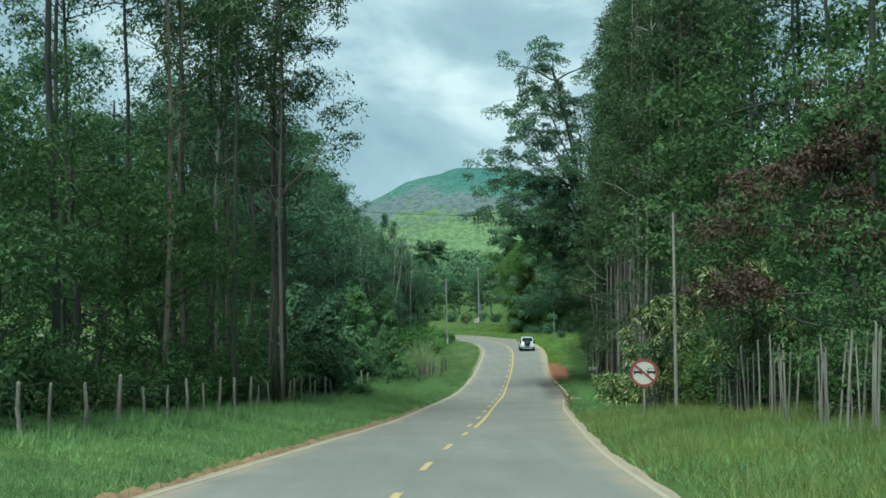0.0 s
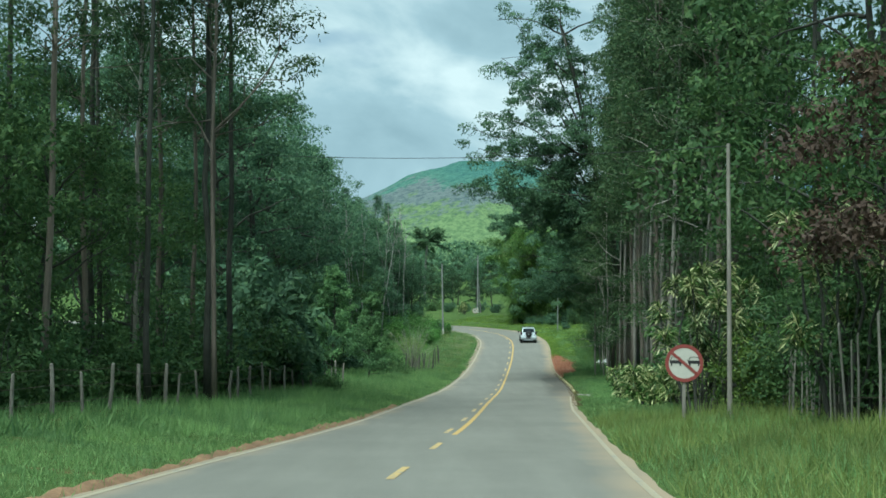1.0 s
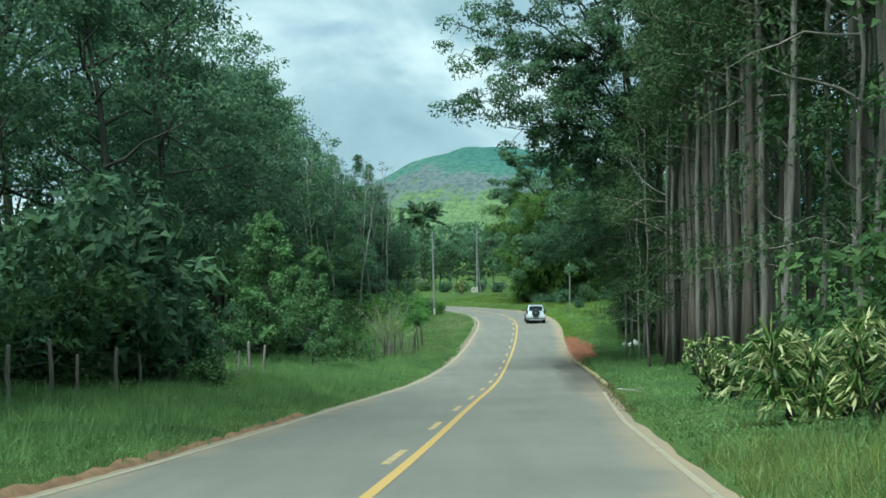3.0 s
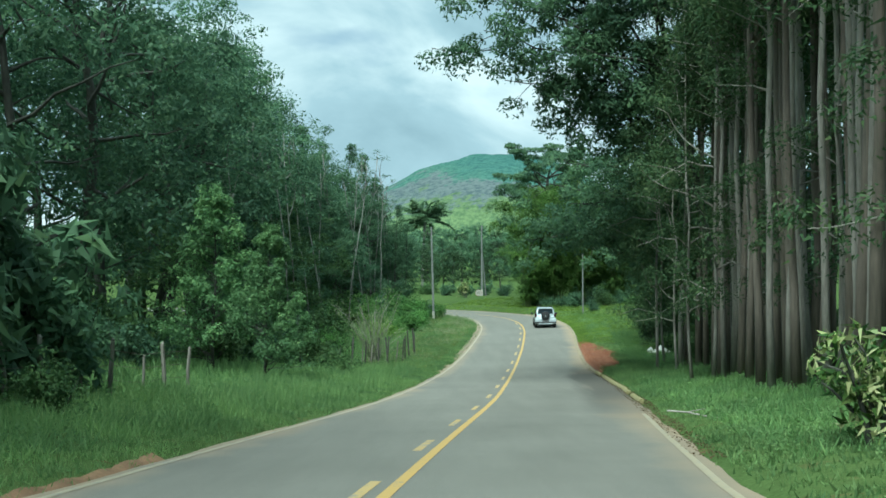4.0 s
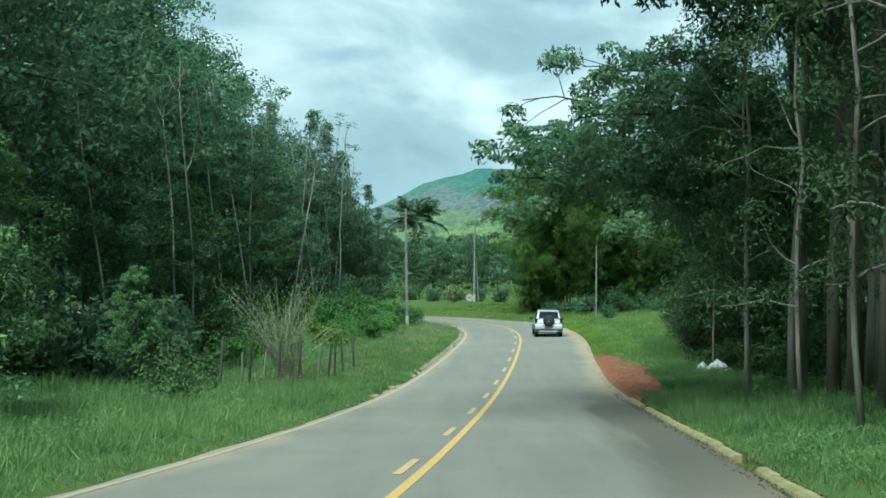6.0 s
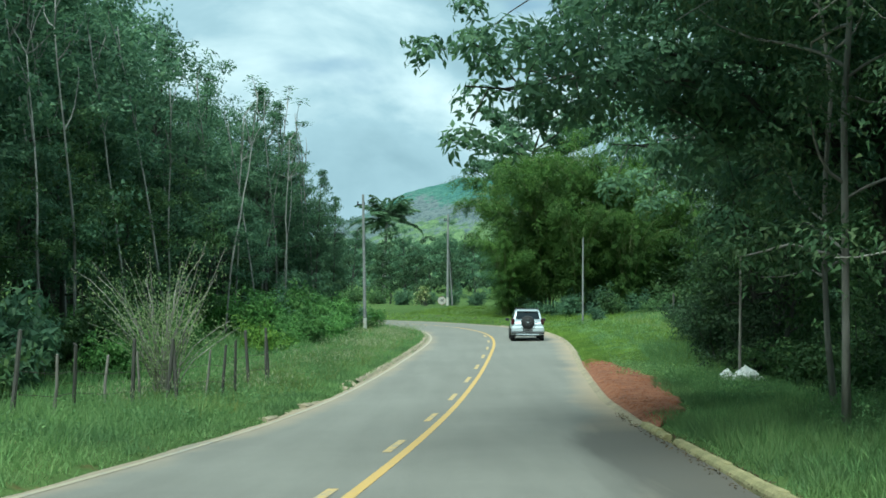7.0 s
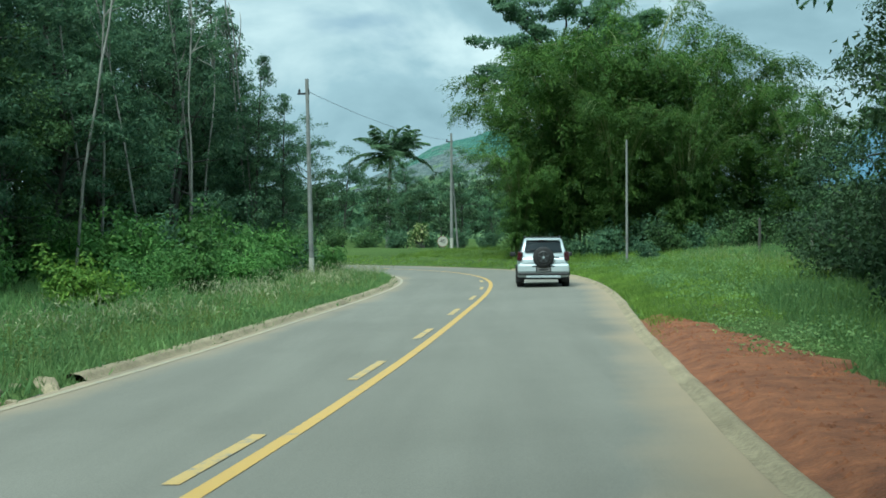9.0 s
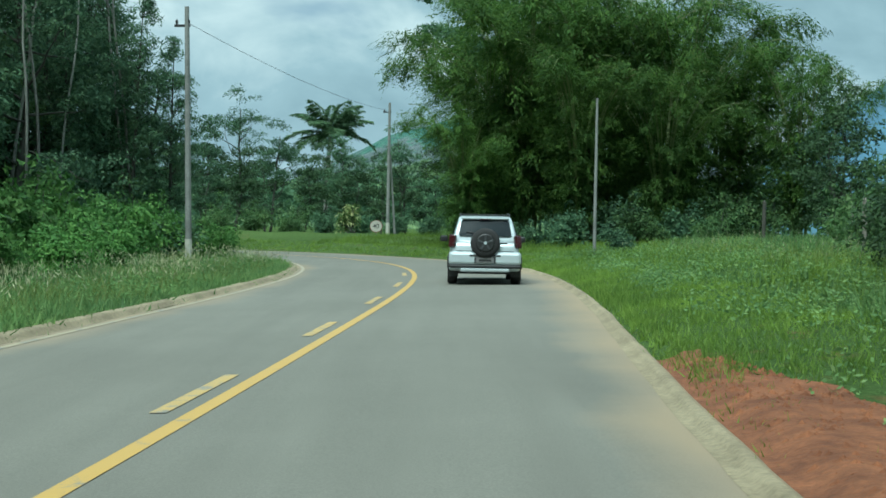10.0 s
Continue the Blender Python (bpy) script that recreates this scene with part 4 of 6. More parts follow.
# -- woods on the left: dense understorey, tall gums above
for st in np.arange(24, 60, 4.0):
    midb(*beside(st + R.uniform(-1, 1), -12.0 + R.uniform(-0.8, 0.8)), 0.95)
for st in np.arange(40, 60, 5.0):
    midb(*beside(st + R.uniform(-1.5, 1.5), -16.5 + R.uniform(-1, 1)), 1.15)
for st in np.arange(23, 60, 3.2):
    shr(*beside(st + R.uniform(-1, 1), -10.3 + R.uniform(-0.5, 0.5)), 0.85)
for st in np.arange(24, 58, 3.3):
    dark_euc(*beside(st + R.uniform(-1, 1), R.uniform(-14, -10.5)))
for st in np.arange(58, 90, 6.5):
    brd(*beside(st + R.uniform(-2, 2), -24 + R.uniform(-2, 2)), 1.0)
for x, y in [(-6.6, 48), (-7.6, 44.5), (-7.2, 55)]:
    dark_euc(x, y, 1.0)
place("wide_euc", lambda: eucalyptus(147, 19, 0.085, 0.4, 5200, MAT_BARK_BROWN, "eucalyptus with long boughs over the grass verge", reach=2.0, leaf=0.17), -6.2, 47.0, 1.0)
place("wide_euc", None, -7.4, 52.5, 1.05, None, 130)
for x, y in [(-9.4, 41), (-9.8, 46.2), (-9.3, 49.5), (-9.6, 54), (-9.0, 57)]:
    gum(x, y, 0.85)
# -- the high dark wood beyond the clearing
for x, y, s, i in [(-14, 92, 1.35, 3), (-15, 101, 1.45, 1), (-13, 108, 1.35, 3), (-14, 116, 1.4, 1), (-14.6, 124, 1.32, 3), (-15.6, 131, 1.35, 3), (-14.8, 138, 1.3, 1), (-20, 96, 1.5, 3), (-21, 112, 1.55, 1), (-19, 126, 1.5, 3), (-19, 141, 1.4, 1), (-17.4, 147, 1.35, 3), (-18, 84, 1.45, 3), (-17.5, 75, 1.3, 1), (-22, 68, 1.4, 3), (-13, 86, 1.2, 1), (-14, 144, 1.2, 0)]:
    brd(x, y, s, i)
for x, y, s, i in [(-16, 108, 1.5, 3), (-13, 113, 1.3, 1), (-15, 122, 1.45, 3), (-13, 120, 1.2, 1), (-14.2, 128, 1.2, 3), (-17, 134, 1.4, 1), (-9.9, 110, 0.85, 2), (-10.1, 117, 0.8, 2), (-10.4, 124, 0.85, 2), (-10.6, 132, 0.8, 2), (-19.4, 156, 1.5, 1), (-16, 165, 1.0, 1), (-14.6, 152, 1.1, 1), (-18, 151, 1.45, 3), (-22, 159, 1.45, 1), (-20, 169, 1.35, 3), (-24, 140, 1.55, 3), (-26, 176, 1.45, 1), (-16.4, 158.5, 1.45, 3), (-13.4, 134.5, 1.25, 0), (-13.2, 147.5, 1.2, 2), (-12.6, 126, 1.15, 0), (-9.6, 152, 0.82, 3), (-10.2, 157, 0.86, 1), (-9.4, 145, 0.85, 3), (-9.8, 139, 0.9, 1), (-8.4, 157.5, 0.72, 0), (-9.2, 148.5, 0.8, 2), (-6.6, 150.5, 0.72, 3), (-7.2, 145, 0.75, 1), (-7.6, 140.5, 0.75, 0), (-6.8, 155.5, 0.72, 1), (-8.2, 135.5, 0.8, 2), (-5.4, 158, 0.6, 0)]:
    brd(x, y, s, i)
for x, y, s in [(-9.5, 98, 0.8), (-9, 112, 0.85), (-8.6, 120, 0.85), (-9.0, 130, 0.9), (-8.0, 137, 0.8), (-8.6, 145, 0.85), (-7.5, 152, 0.8), (-12, 104, 1.0), (-13, 151, 1.0), (-6.3, 157, 0.55)]:
    midb(x, y, s)
for x, y, h in [(-6.2, 141, 0.85), (-4.2, 146, 0.8), (-5.2, 151, 1.0), (-3.9, 157.8, 0.95), (-6.3, 150.5, 1.0), (-4.8, 152.1, 0.85), (-8.0, 148, 0.9), (-9.2, 141, 0.95), (-10, 134, 1.0), (-9.4, 129, 1.0), (-9.3, 119.5, 1.0)]:
    k = R.randrange(3)
    place(("cec", k), CEC[k], x, y, h, None, R.uniform(0, 360))
for x, y, s, k in [(-8.7, 160, 1.26, 0), (-7.2, 155.5, 1.0, 70), (-5.7, 160.3, 1.18, 200), (-4.9, 154, 0.8, 140), (-10.2, 151, 1.2, 300), (-11, 142, 1.25, 20), (-8.6, 147, 0.9, 250), (-11.6, 133, 1.2, 110)]:
    place("con", feathery, x, y, s, None, k)
for x, y, s, i in [(-5.6, 158, 0.72, 3), (-8.6, 158, 1.0, 1), (-3.2, 160, 0.55, 1), (-11.5, 158, 1.2, 3), (-6.4, 162, 0.85, 1)]:
    brd(x, y, s, i)
for x, y, s, k in [(-3.4, 156, 0.8, 30), (-4.4, 158.4, 1.0, 160), (-2.5, 158.5, 0.66, 280)]:
    place("con", None, x, y, s, None, k)
place("bare", lambda: cecropia(97, 13, 5, 0.05, False), -3.6, 157.2, 1.0)
for x, y, s in [(-11.5, 156, 0.9), (-9.4, 163, 0.9), (-12.4, 161, 1.0)]:
    midb(x, y, s)
# -- young trees and bushes in the clearing
place("young", young_tree, -6.4, 87.4, 1.0)
place("young", None, -3.85, 83.4, 0.76, None, 130)
place("young", None, -4.4, 97, 0.5, None, 200)
for x, y, s in [(-9.6, 73, 1.3), (-7.8, 61, 1.2), (-4.0, 62.5, 0.4), (-2.2, 92, 0.45), (-3.5, 97, 0.8), (-6.5, 101, 1.1), (-6.8, 108, 1.2), (-6.2, 115, 1.0), (-5.6, 122, 1.0), (-8.4, 128, 1.2), (-4.8, 141, 1.1), (-2.6, 143, 0.85), (-1.8, 146, 0.7), (-3.4, 148, 0.95), (-2.2, 151, 0.8), (-0.6, 150, 0.7), (-5.0, 157, 1.0)]:
    shr(x, y, s)
for x, y, s in [(-1.5, 144, 0.75), (-2.9, 146.5, 0.9), (-0.7, 150, 0.75), (-1.9, 150.5, 0.9), (0.8, 151.5, 0.55), (-3.6, 143, 0.8), (-2.6, 139.5, 0.6), (-4.0, 148.5, 1.0), (-6.5, 121, 0.8), (-5.0, 113, 0.6), (-3.0, 153, 0.9)]:
    place("fresh", lambda: shrub(107, 2.7, 2.2, 3000, 0.2, LEAF_FRESH, "leafy_bush", "rounded bush with fresh green leaves", "fresh bushes"), x, y, s, None, R.uniform(0, 360))
for x, y, s in [(-10.5, 88, 1.1), (-12.5, 91, 1.2), (-9.2, 84.5, 0.9), (-13.5, 86, 1.2), (-14, 98, 1.2), (-16.5, 93, 1.3), (-18, 88, 1.3), (-11.5, 66, 1.2), (-13.5, 72, 1.3), (-12.5, 78, 1.2), (-10.2, 81, 1.0), (-15.5, 79, 1.3), (-11.2, 85, 1.1), (-8.5, 97, 0.9), (-10.8, 95, 1.1), (-9.8, 104, 1.0), (-9.0, 117, 1.0), (-9.4, 124, 1.0), (-8.8, 134, 1.1), (-8.2, 141, 1.1), (-7.6, 111, 0.9)]:
    shr(x, y, s)
for x, y, s in [(-7.0, 113, 0.8), (-7.6, 118, 0.9), (-7.2, 124, 0.85), (-6.8, 129, 0.95), (-7.8, 133, 0.8), (-6.0, 138, 0.9), (-5.0, 143, 0.8), (-7.4, 144, 0.95), (-8.6, 109, 0.8), (-8.8, 121, 0.95)]:
    k = R.randrange(3)
    place(("cec", k), CEC[k], x, y, s, None, R.uniform(0, 360))
for x, y, s in [(-6.2, 124.5, 0.6), (-5.2, 118, 0.5), (-7.4, 132, 0.8), (-5.9, 140.5, 0.8)]:
    place("fresh", None, x, y, s, None, R.uniform(0, 360))
for x, y, s in [(-3.2, 141.5, 0.95), (-2.0, 143.8, 0.8), (-4.6, 139.5, 1.0), (-1.4, 147, 0.85), (-6.8, 139, 1.0), (-7.8, 134, 0.9), (-8.8, 128, 1.0), (-9.4, 122, 0.9), (-9.0, 116, 0.95), (-5.4, 142.5, 1.15), (-3.4, 145, 1.2), (-1.9, 131, 0.55), (-1.2, 134.5, 0.6), (-0.6, 138.5, 0.55), (-0.5, 142.5, 0.55), (-2.6, 137.5, 0.6)]:
    place("fresh", None, x, y, s, None, R.uniform(0, 360))
place("wispy", wispy, -1.8, 106.5, 1.12)
place("lime", lambda: shrub(103, 1.5, 1.4, 2600, 0.14, LEAF_LIME, "round_bush", "round bush with bright yellow-green leaves", "lime bushes"), -2.7, 128.4, 1.05)
for x, y, s, k in [(-6.8, 64.5, 1.0, 0), (-8.6, 67.5, 1.15, 90), (-6.0, 68.5, 0.62, 200)]:
    place("bigleaf", lambda: shrub(109, 5.6, 2.6, 3600, 0.4, LEAF_DARK, "large_leaved_bush", "tall bush with large glossy drooping leaves", "large-leaved bushes", 0.15, 0.45), x, y, s, None, k)
# -- right side: thicket, sign, grove
for st in np.arange(22, 60, 4.0):
    midb(*beside(st + R.uniform(-1, 1), 11.5 + R.uniform(-0.8, 0.8)), 1.0)
for st in np.arange(30, 60, 3.2):
    dark_euc(*beside(st, R.uniform(10.2, 12.5)), 1.0)
for st in np.arange(57, 95, 0.95):
    euc(*beside(st, R.uniform(6.5, 10.0)), 1.0, None, R.random() < 0.5) if R.random() < 0.25 else gum(*beside(st, R.uniform(6.6, 11.0)))
for st in np.arange(57, 95, 1.5):
    gum(*beside(st, R.uniform(9.5, 12.5)))
for x, y, s in [(10.8, 62.5, 1.15), (11.0, 57.8, 1.2), (10.6, 83.5, 0.9), (10.9, 88, 0.8), (11.6, 79.5, 1.0), (10.9, 92.5, 1.0), (11.3, 74, 1.0), (11.7, 95.5, 0.9), (10.9, 81.5, 1.1), (11.2, 69.5, 1.0), (12.2, 85.5, 1.1)]:
    place("leafy_gum", lambda: eucalyptus(155, 15, 0.06, 0.16, 6200, label="slim eucalyptus leafy almost to the ground", leaf=0.13), x, y, s, None, R.uniform(0, 360))
for st in np.arange(63, 93, 0.8):
    gum(*beside(st, R.uniform(6.7, 8.2)), 0.95)
ARMS_GROVE = [(-11.6, 1.0, 12.4), (-8.8, 0.0, 11.0), (-6.8, 2.0, 10.2), (-10.5, -1.0, 14.5), (-9.5, 1.5, 17.0), (-7.5, -1.5, 18.5), (-8.0, 2.0, 15.5), (-6.0, 0.0, 13.0), (-5.0, -2.0, 16.0), (-10.8, 0.5, 16.0), (-9.6, -1.6, 12.6), (-5.6, 1.0, 9.4), (-9.0, 0.5, 20.5), (-8.0, 1.5, 23.0), (-6.5, -1.0, 25.0), (-4.0, 1.0, 21.5)]
ARMS_LAYBY = [(-8.2, -2.2, 5.9), (-7.2, -0.8, 6.8), (-6.3, -3.2, 7.4), (-5.4, 0.2, 6.2), (-7.8, 1.5, 8.4), (-6.0, 2.2, 9.5), (-4.5, -3.0, 8.6), (-3.8, -1.0, 5.2), (-2.6, 1.6, 4.6)]
place("over", lambda: overhang_tree(121, 28, ARMS_GROVE, 0.2, 118, 13), 13.3, 88.5, 1.0)
place("over2", lambda: overhang_tree(122, 16, ARMS_LAYBY, 0.03, 120, 11), 14.2, 99.2, 1.04)
place("over2", None, 18.9, 108.5, 1.12, None, -4)
place("over2", None, 21.2, 117.5, 1.1, None, -6)
for x, y, s in [(13, 50, 1.6), (14, 57.5, 1.7), (12.8, 43.5, 1.5), (14.5, 36, 1.5)]:
    midb(x, y, s)
for x, y, s in [(14.5, 92, 0.85), (15.5, 99, 0.95), (17.4, 105, 1.0), (17.8, 110.5, 1.0), (17.2, 116, 0.9)]:
    midb(x, y, s)
for x, y, s in [(15.6, 109.6, 0.75), (16.2, 113, 0.8), (17.2, 117, 0.7), (15.4, 105, 0.7), (18.4, 122, 0.8), (9.6, 57, 0.7), (8.6, 54, 0.6), (10.6, 60, 0.6), (9.4, 49, 0.9), (9.2, 51.5, 0.8)]:
    shr(x, y, s)
for x, y, s in [(18.5, 68, 1.3), (19, 76, 1.3), (19.5, 84, 1.3), (20, 92, 1.3)]:
    midb(x, y, s)
for x, y, s in [(19, 101, 1.3), (21, 108, 1.3), (18, 95, 1.25), (23, 117, 1.1)]:
    brd(x, y, s, 1)
for x, y, s in [(16.4, 115.0, 1.0), (17.4, 119.5, 0.95), (17.8, 110.5, 1.05), (18.6, 123.5, 0.9), (20.2, 128, 0.8)]:
    place("vine_tree", lambda: broadleaf(164, 12.5, 3.3, 15000, 0.115, LEAF_FAR, 0.04, label="dark tree hung with creepers down to the grass", group="trees with creepers", n=24), x, y, s, None, R.uniform(0, 360))
for x, y, s in [(15.2, 114.6, 0.8), (15.0, 118.2, 0.85), (15.5, 121.6, 0.8), (16.0, 125.4, 0.85), (16.6, 129.2, 0.75)]:
    place("dark_bush", lambda: shrub(167, 3.2, 2.0, 3600, 0.13, LEAF_FAR, "dark_bush", "dark bush tangled with creepers at field edge", "bushes with creepers"), x, y, s, None, R.uniform(0, 360))
for x, y, s in [(15.6, 116.2, 0.8), (16.4, 121.0, 0.8), (17.2, 126.0, 0.75)]:
    place("vine_tree", None, x, y, s, None, R.uniform(0, 360))
for x, y, s in [(16.0, 117.0, 0.8), (17.4, 121.5, 0.75), (18.2, 126, 0.7), (15.8, 113, 0.75)]:
    midb(x, y, s, 0)
for x, y, s in [(16.4, 120, 0.9), (16.9, 124, 1.0), (17.3, 128, 0.95), (18.9, 136.5, 0.8), (20.0, 141.5, 0.8), (21.2, 146.5, 0.75), (18.8, 130, 1.1), (20.6, 136, 1.0)]:
    shr(x, y, s, 0)
# -- beyond the bend: bamboo, spreading tree, palm, woods
for x, y, s, k in [(10.8, 166, 1.0, 0), (12.6, 165, 1.28, 1), (16.0, 165.5, 1.32, 0), (19.5, 164.5, 1.28, 1), (22.0, 166, 1.0, 0), (12.0, 173, 1.3, 1), (15, 174, 1.35, 0), (19, 174, 1.3, 1), (14.5, 161.5, 0.85, 0), (18, 161, 0.85, 1), (9.6, 163.5, 0.7, 1)]:
    place(("bamboo", k), lambda k=k: bamboo(130 + k), x, y, s, None, R.uniform(0, 360))
place("umbrella", umbrella_tree, 13.4, 184, 1.06)
place("palm", palm, -3.2, 239, 1.45)
for x, y, s in [(-12, 196, 0.75), (-7, 203, 0.75), (-2, 206, 0.7), (2, 212, 0.72), (6, 204, 0.65), (-15, 222, 1.0), (-8, 228, 0.95), (-11.5, 214, 1.0), (3, 232, 0.95), (9, 224, 0.95), (-1.5, 222, 0.8), (15, 200, 0.8), (29, 186, 0.9), (27, 176, 0.7), (12, 215, 0.9)]:
    farb(x, y, s)
for x, y, s in [(25, 165, 0.85), (36, 163, 0.7)]:
    farb(x, y, s)
place("open_tree", lambda: broadleaf(163, 13.5, 3.4, 5200, 0.2, LEAF_DARK, 0.5, label="open-crowned tree at the edge of the field", group="trees beyond the bend"), 27.2, 152, 1.0)

place(("bamboo", 0), None, 23.8, 161, 0.8, None, R.uniform(0, 360))
for x, y, s in [(23.4, 156, 0.6), (27, 153.5, 0.5), (29.5, 158, 0.52), (25.4, 160, 0.66), (31.5, 155, 0.5), (22.4, 152.5, 0.38), (33, 162, 0.55)]:
    farb(x, y, s)
for x, y, s, k in [(-16, 205, 0.8, 0), (-10, 208, 0.78, 2), (-5.5, 212, 0.75, 0), (0.5, 216, 0.75, 2), (6, 212, 0.75, 0), (11, 208, 0.8, 2), (-13, 236, 0.95, 3)]:
    brd(x, y, s, k)
for x in np.arange(-8, 9, 2.3):
    shr(x, 190 + R.uniform(-2, 2) - 0.012 * x * x, 0.75)
for x, y, s in [(14.8, 152, 0.4), (16.5, 158, 0.6), (19, 155, 0.6), (22, 160, 0.8), (25, 158, 0.9), (12.5, 161, 0.5), (10.2, 164, 0.7), (11.5, 162.5, 0.6), (16, 161, 0.8), (13.8, 160, 0.7), (20.5, 161, 0.9), (18.3, 160, 0.8), (28, 152, 0.8), (24, 148, 0.6), (20, 140, 0.5), (21, 132, 0.7), (23, 126, 0.9), (26, 140, 0.9)]:
    shr(x, y, s)


# ---- grass ----
def grass(name, st0, st1, d0, d1, density, hmin, hmax, mat, seed, label, blades=6, width=0.022, bare=0.2):
    rng = np.random.default_rng(seed)
    n = int((st1 - st0) * abs(d1 - d0) * density)
    ks = rng.uniform(station(st0), station(st1), n)
    k = ks.astype(int)
    d = rng.uniform(d0, d1, n)
    d = d + WID[k] * (d > 3.2)
    x = CL[k, 0] + (ks - k) * CL_T[k, 0] + d * CL_N[k, 0]
    y = CL[k, 1] + (ks - k) * CL_T[k, 1] + d * CL_N[k, 1]
    patch = np.sin(x * 0.8 + seed) * np.sin(y * 0.55 + 1.7 * seed) + rng.normal(0, 0.5, n)
    keep = patch > -1.2 + bare
    x, y, patch = x[keep], y[keep], patch[keep]
    z = ground_z(x, y)
    h = np.clip(hmin + (hmax - hmin) * (0.45 + 0.28 * patch), hmin * 0.6, hmax)
    p = np.repeat(np.stack([x, y, z - 0.02], axis=1), blades, axis=0)
    p[:, :2] += rng.normal(0, 0.07, (len(p), 2))
    dd = rng.normal(size=p.shape) * rng.uniform(0.25, 0.85, (len(p), 1))
    dd[:, 2] = 1.0
    g = Geo()
    m = len(p)
    g.leaves(p, dd, np.repeat(h, blades) * rng.uniform(0.5, 1.15, m), width * rng.uniform(0.9, 1.8, m), rng, None, True)
    tagged(part(name, g, mat), label, "grass", kind="stuff")


grass("grass", 8, 60, -6.5, -3.5, 60, 0.08, 0.22, GRASS_A, 1, "short green roadside grass", 6, 0.011, 0.0)
grass("tall_grass", 62, 100, -7.5, -4.3, 30, 0.3, 0.7, GRASS_A, 121, "tall soft green grass on the verge", 6, 0.012, 0.1)
grass("tall_grass", 34, 62, -7.5, -4.4, 24, 0.25, 0.55, GRASS_A, 122, "tall soft green grass on the verge", 6, 0.011, 0.1)
grass("grass", 60, 100, -6.5, -3.5, 60, 0.08, 0.26, GRASS_A, 21, "short green roadside grass", 6, 0.011, 0.0)
grass("grass", 20, 100, -11, -6.3, 18, 0.16, 0.42, GRASS_A, 22, "rough green grass before the woods", 6, 0.016)
grass("weeds", 22, 100, -10.5, -6.5, 7, 0.25, 0.6, GRASS_C, 2, "taller dark weeds along the fence", 6, 0.028)
grass("grass", 96, 126, -8, -3.5, 30, 0.10, 0.3, GRASS_A, 29, "rough green grass on the inside of the bend", 6, 0.012, 0.0)
grass("grass", 98, 166, -9, -3.6, 30, 0.12, 0.36, GRASS_A, 3, "rough green grass on the inside of the bend", 6, 0.013)
grass("weeds", 96, 150, -20, -8.5, 6, 0.3, 0.8, GRASS_C, 31, "tangled weeds at the foot of the wood", 7, 0.022, 0.0)
grass("weeds", 58, 96, -18, -9.5, 6, 0.3, 0.8, GRASS_C, 32, "tangled weeds at the foot of the wood", 7, 0.04, 0.0)
grass("tall_grass", 98, 150, -7.5, -4.1, 10, 0.25, 0.6, GRASS_B, 4, "tall seeding grass beside broken kerb", 5, 0.011)
grass("tall_grass", 8, 47, 3.7, 9.5, 28, 0.25, 0.62, GRASS_B, 5, "tall yellow-green seeding grass on verge", 6, 0.011)
grass("weeds", 47, 64, 3.8, 9, 60, 0.06, 0.16, GRASS_A, 27, "low leafy weeds on lit verge", 6, 0.028, 0.0)
grass("grass", 8, 48, 3.7, 9, 20, 0.15, 0.4, GRASS_A, 6, "green roadside grass", 6, 0.013)
grass("weeds", 56, 100, 4.4, 8.5, 24, 0.15, 0.4, GRASS_C, 7, "leafy green weeds below the grove", 7, 0.016)
grass("grass", 56, 97, 3.8, 7, 34, 0.08, 0.24, GRASS_A, 8, "short grass beside kerb", 6, 0.012)
grass("grass", 118.5, 150, 3.85, 6.5, 70, 0.08, 0.26, GRASS_D, 9, "bright green grass on the outside of the bend", 6, 0.010, 0.0)
grass("grass", 116, 166, 6.2, 15, 22, 0.18, 0.5, GRASS_D, 23, "bright green grass on the outside of the bend", 6, 0.014, 0.0)
grass("grass", 150, 168, 3.85, 7, 30, 0.12, 0.3, GRASS_D, 25, "short green grass beyond the bend", 6, 0.016, 0.0)
grass("weeds", 96, 124, 6.0, 13, 40, 0.25, 0.6, GRASS_C, 10, "tall dark green grass beyond bare earth", 7, 0.012, 0.0)
grass("weeds", 86, 99.5, 4.0, 8.5, 75, 0.18, 0.5, GRASS_A, 28, "lush tall grass behind mossy kerb", 7, 0.010, 0.0)
grass("weeds", 112, 136, 6.0, 11, 9, 0.15, 0.4, GRASS_A, 26, "broad-leaved weeds among the grass", 7, 0.035, 0.2)
grass("weeds", 98.5, 110, 5.2, 8, 60, 0.2, 0.5, GRASS_A, 33, "lush tall grass around bare earth", 7, 0.011, 0.0)
grass("weeds", 120, 152, 9.5, 15, 14, 0.35, 0.8, GRASS_C, 34, "dark tangled weeds along the field fence", 7, 0.02, 0.0)
grass("grass", 100, 113, 5.3, 6.6, 20, 0.10, 0.3, GRASS_A, 24, "grass creeping over bare earth", 6, 0.013, 0.5)
grass("tall_grass", 114, 150, 8, 14, 8, 0.35, 0.7, GRASS_B, 12, "tall light green grass", 5, 0.013)


grass("kerb_grass", 99, 150, -3.85, -3.42, 34, 0.06, 0.2, GRASS_A, 41, "grass tufts creeping over the kerb", 7, 0.012, 0.75)
grass("weeds", 100, 136, -4.1, -3.5, 9, 0.12, 0.34, GRASS_C, 42, "broad weeds leaning over the kerb", 8, 0.03, 0.9)
grass("kerb_grass", 116, 150, 3.8, 4.2, 60, 0.06, 0.2, GRASS_D, 43, "grass tufts along the outer kerb", 7, 0.012, 0.2)


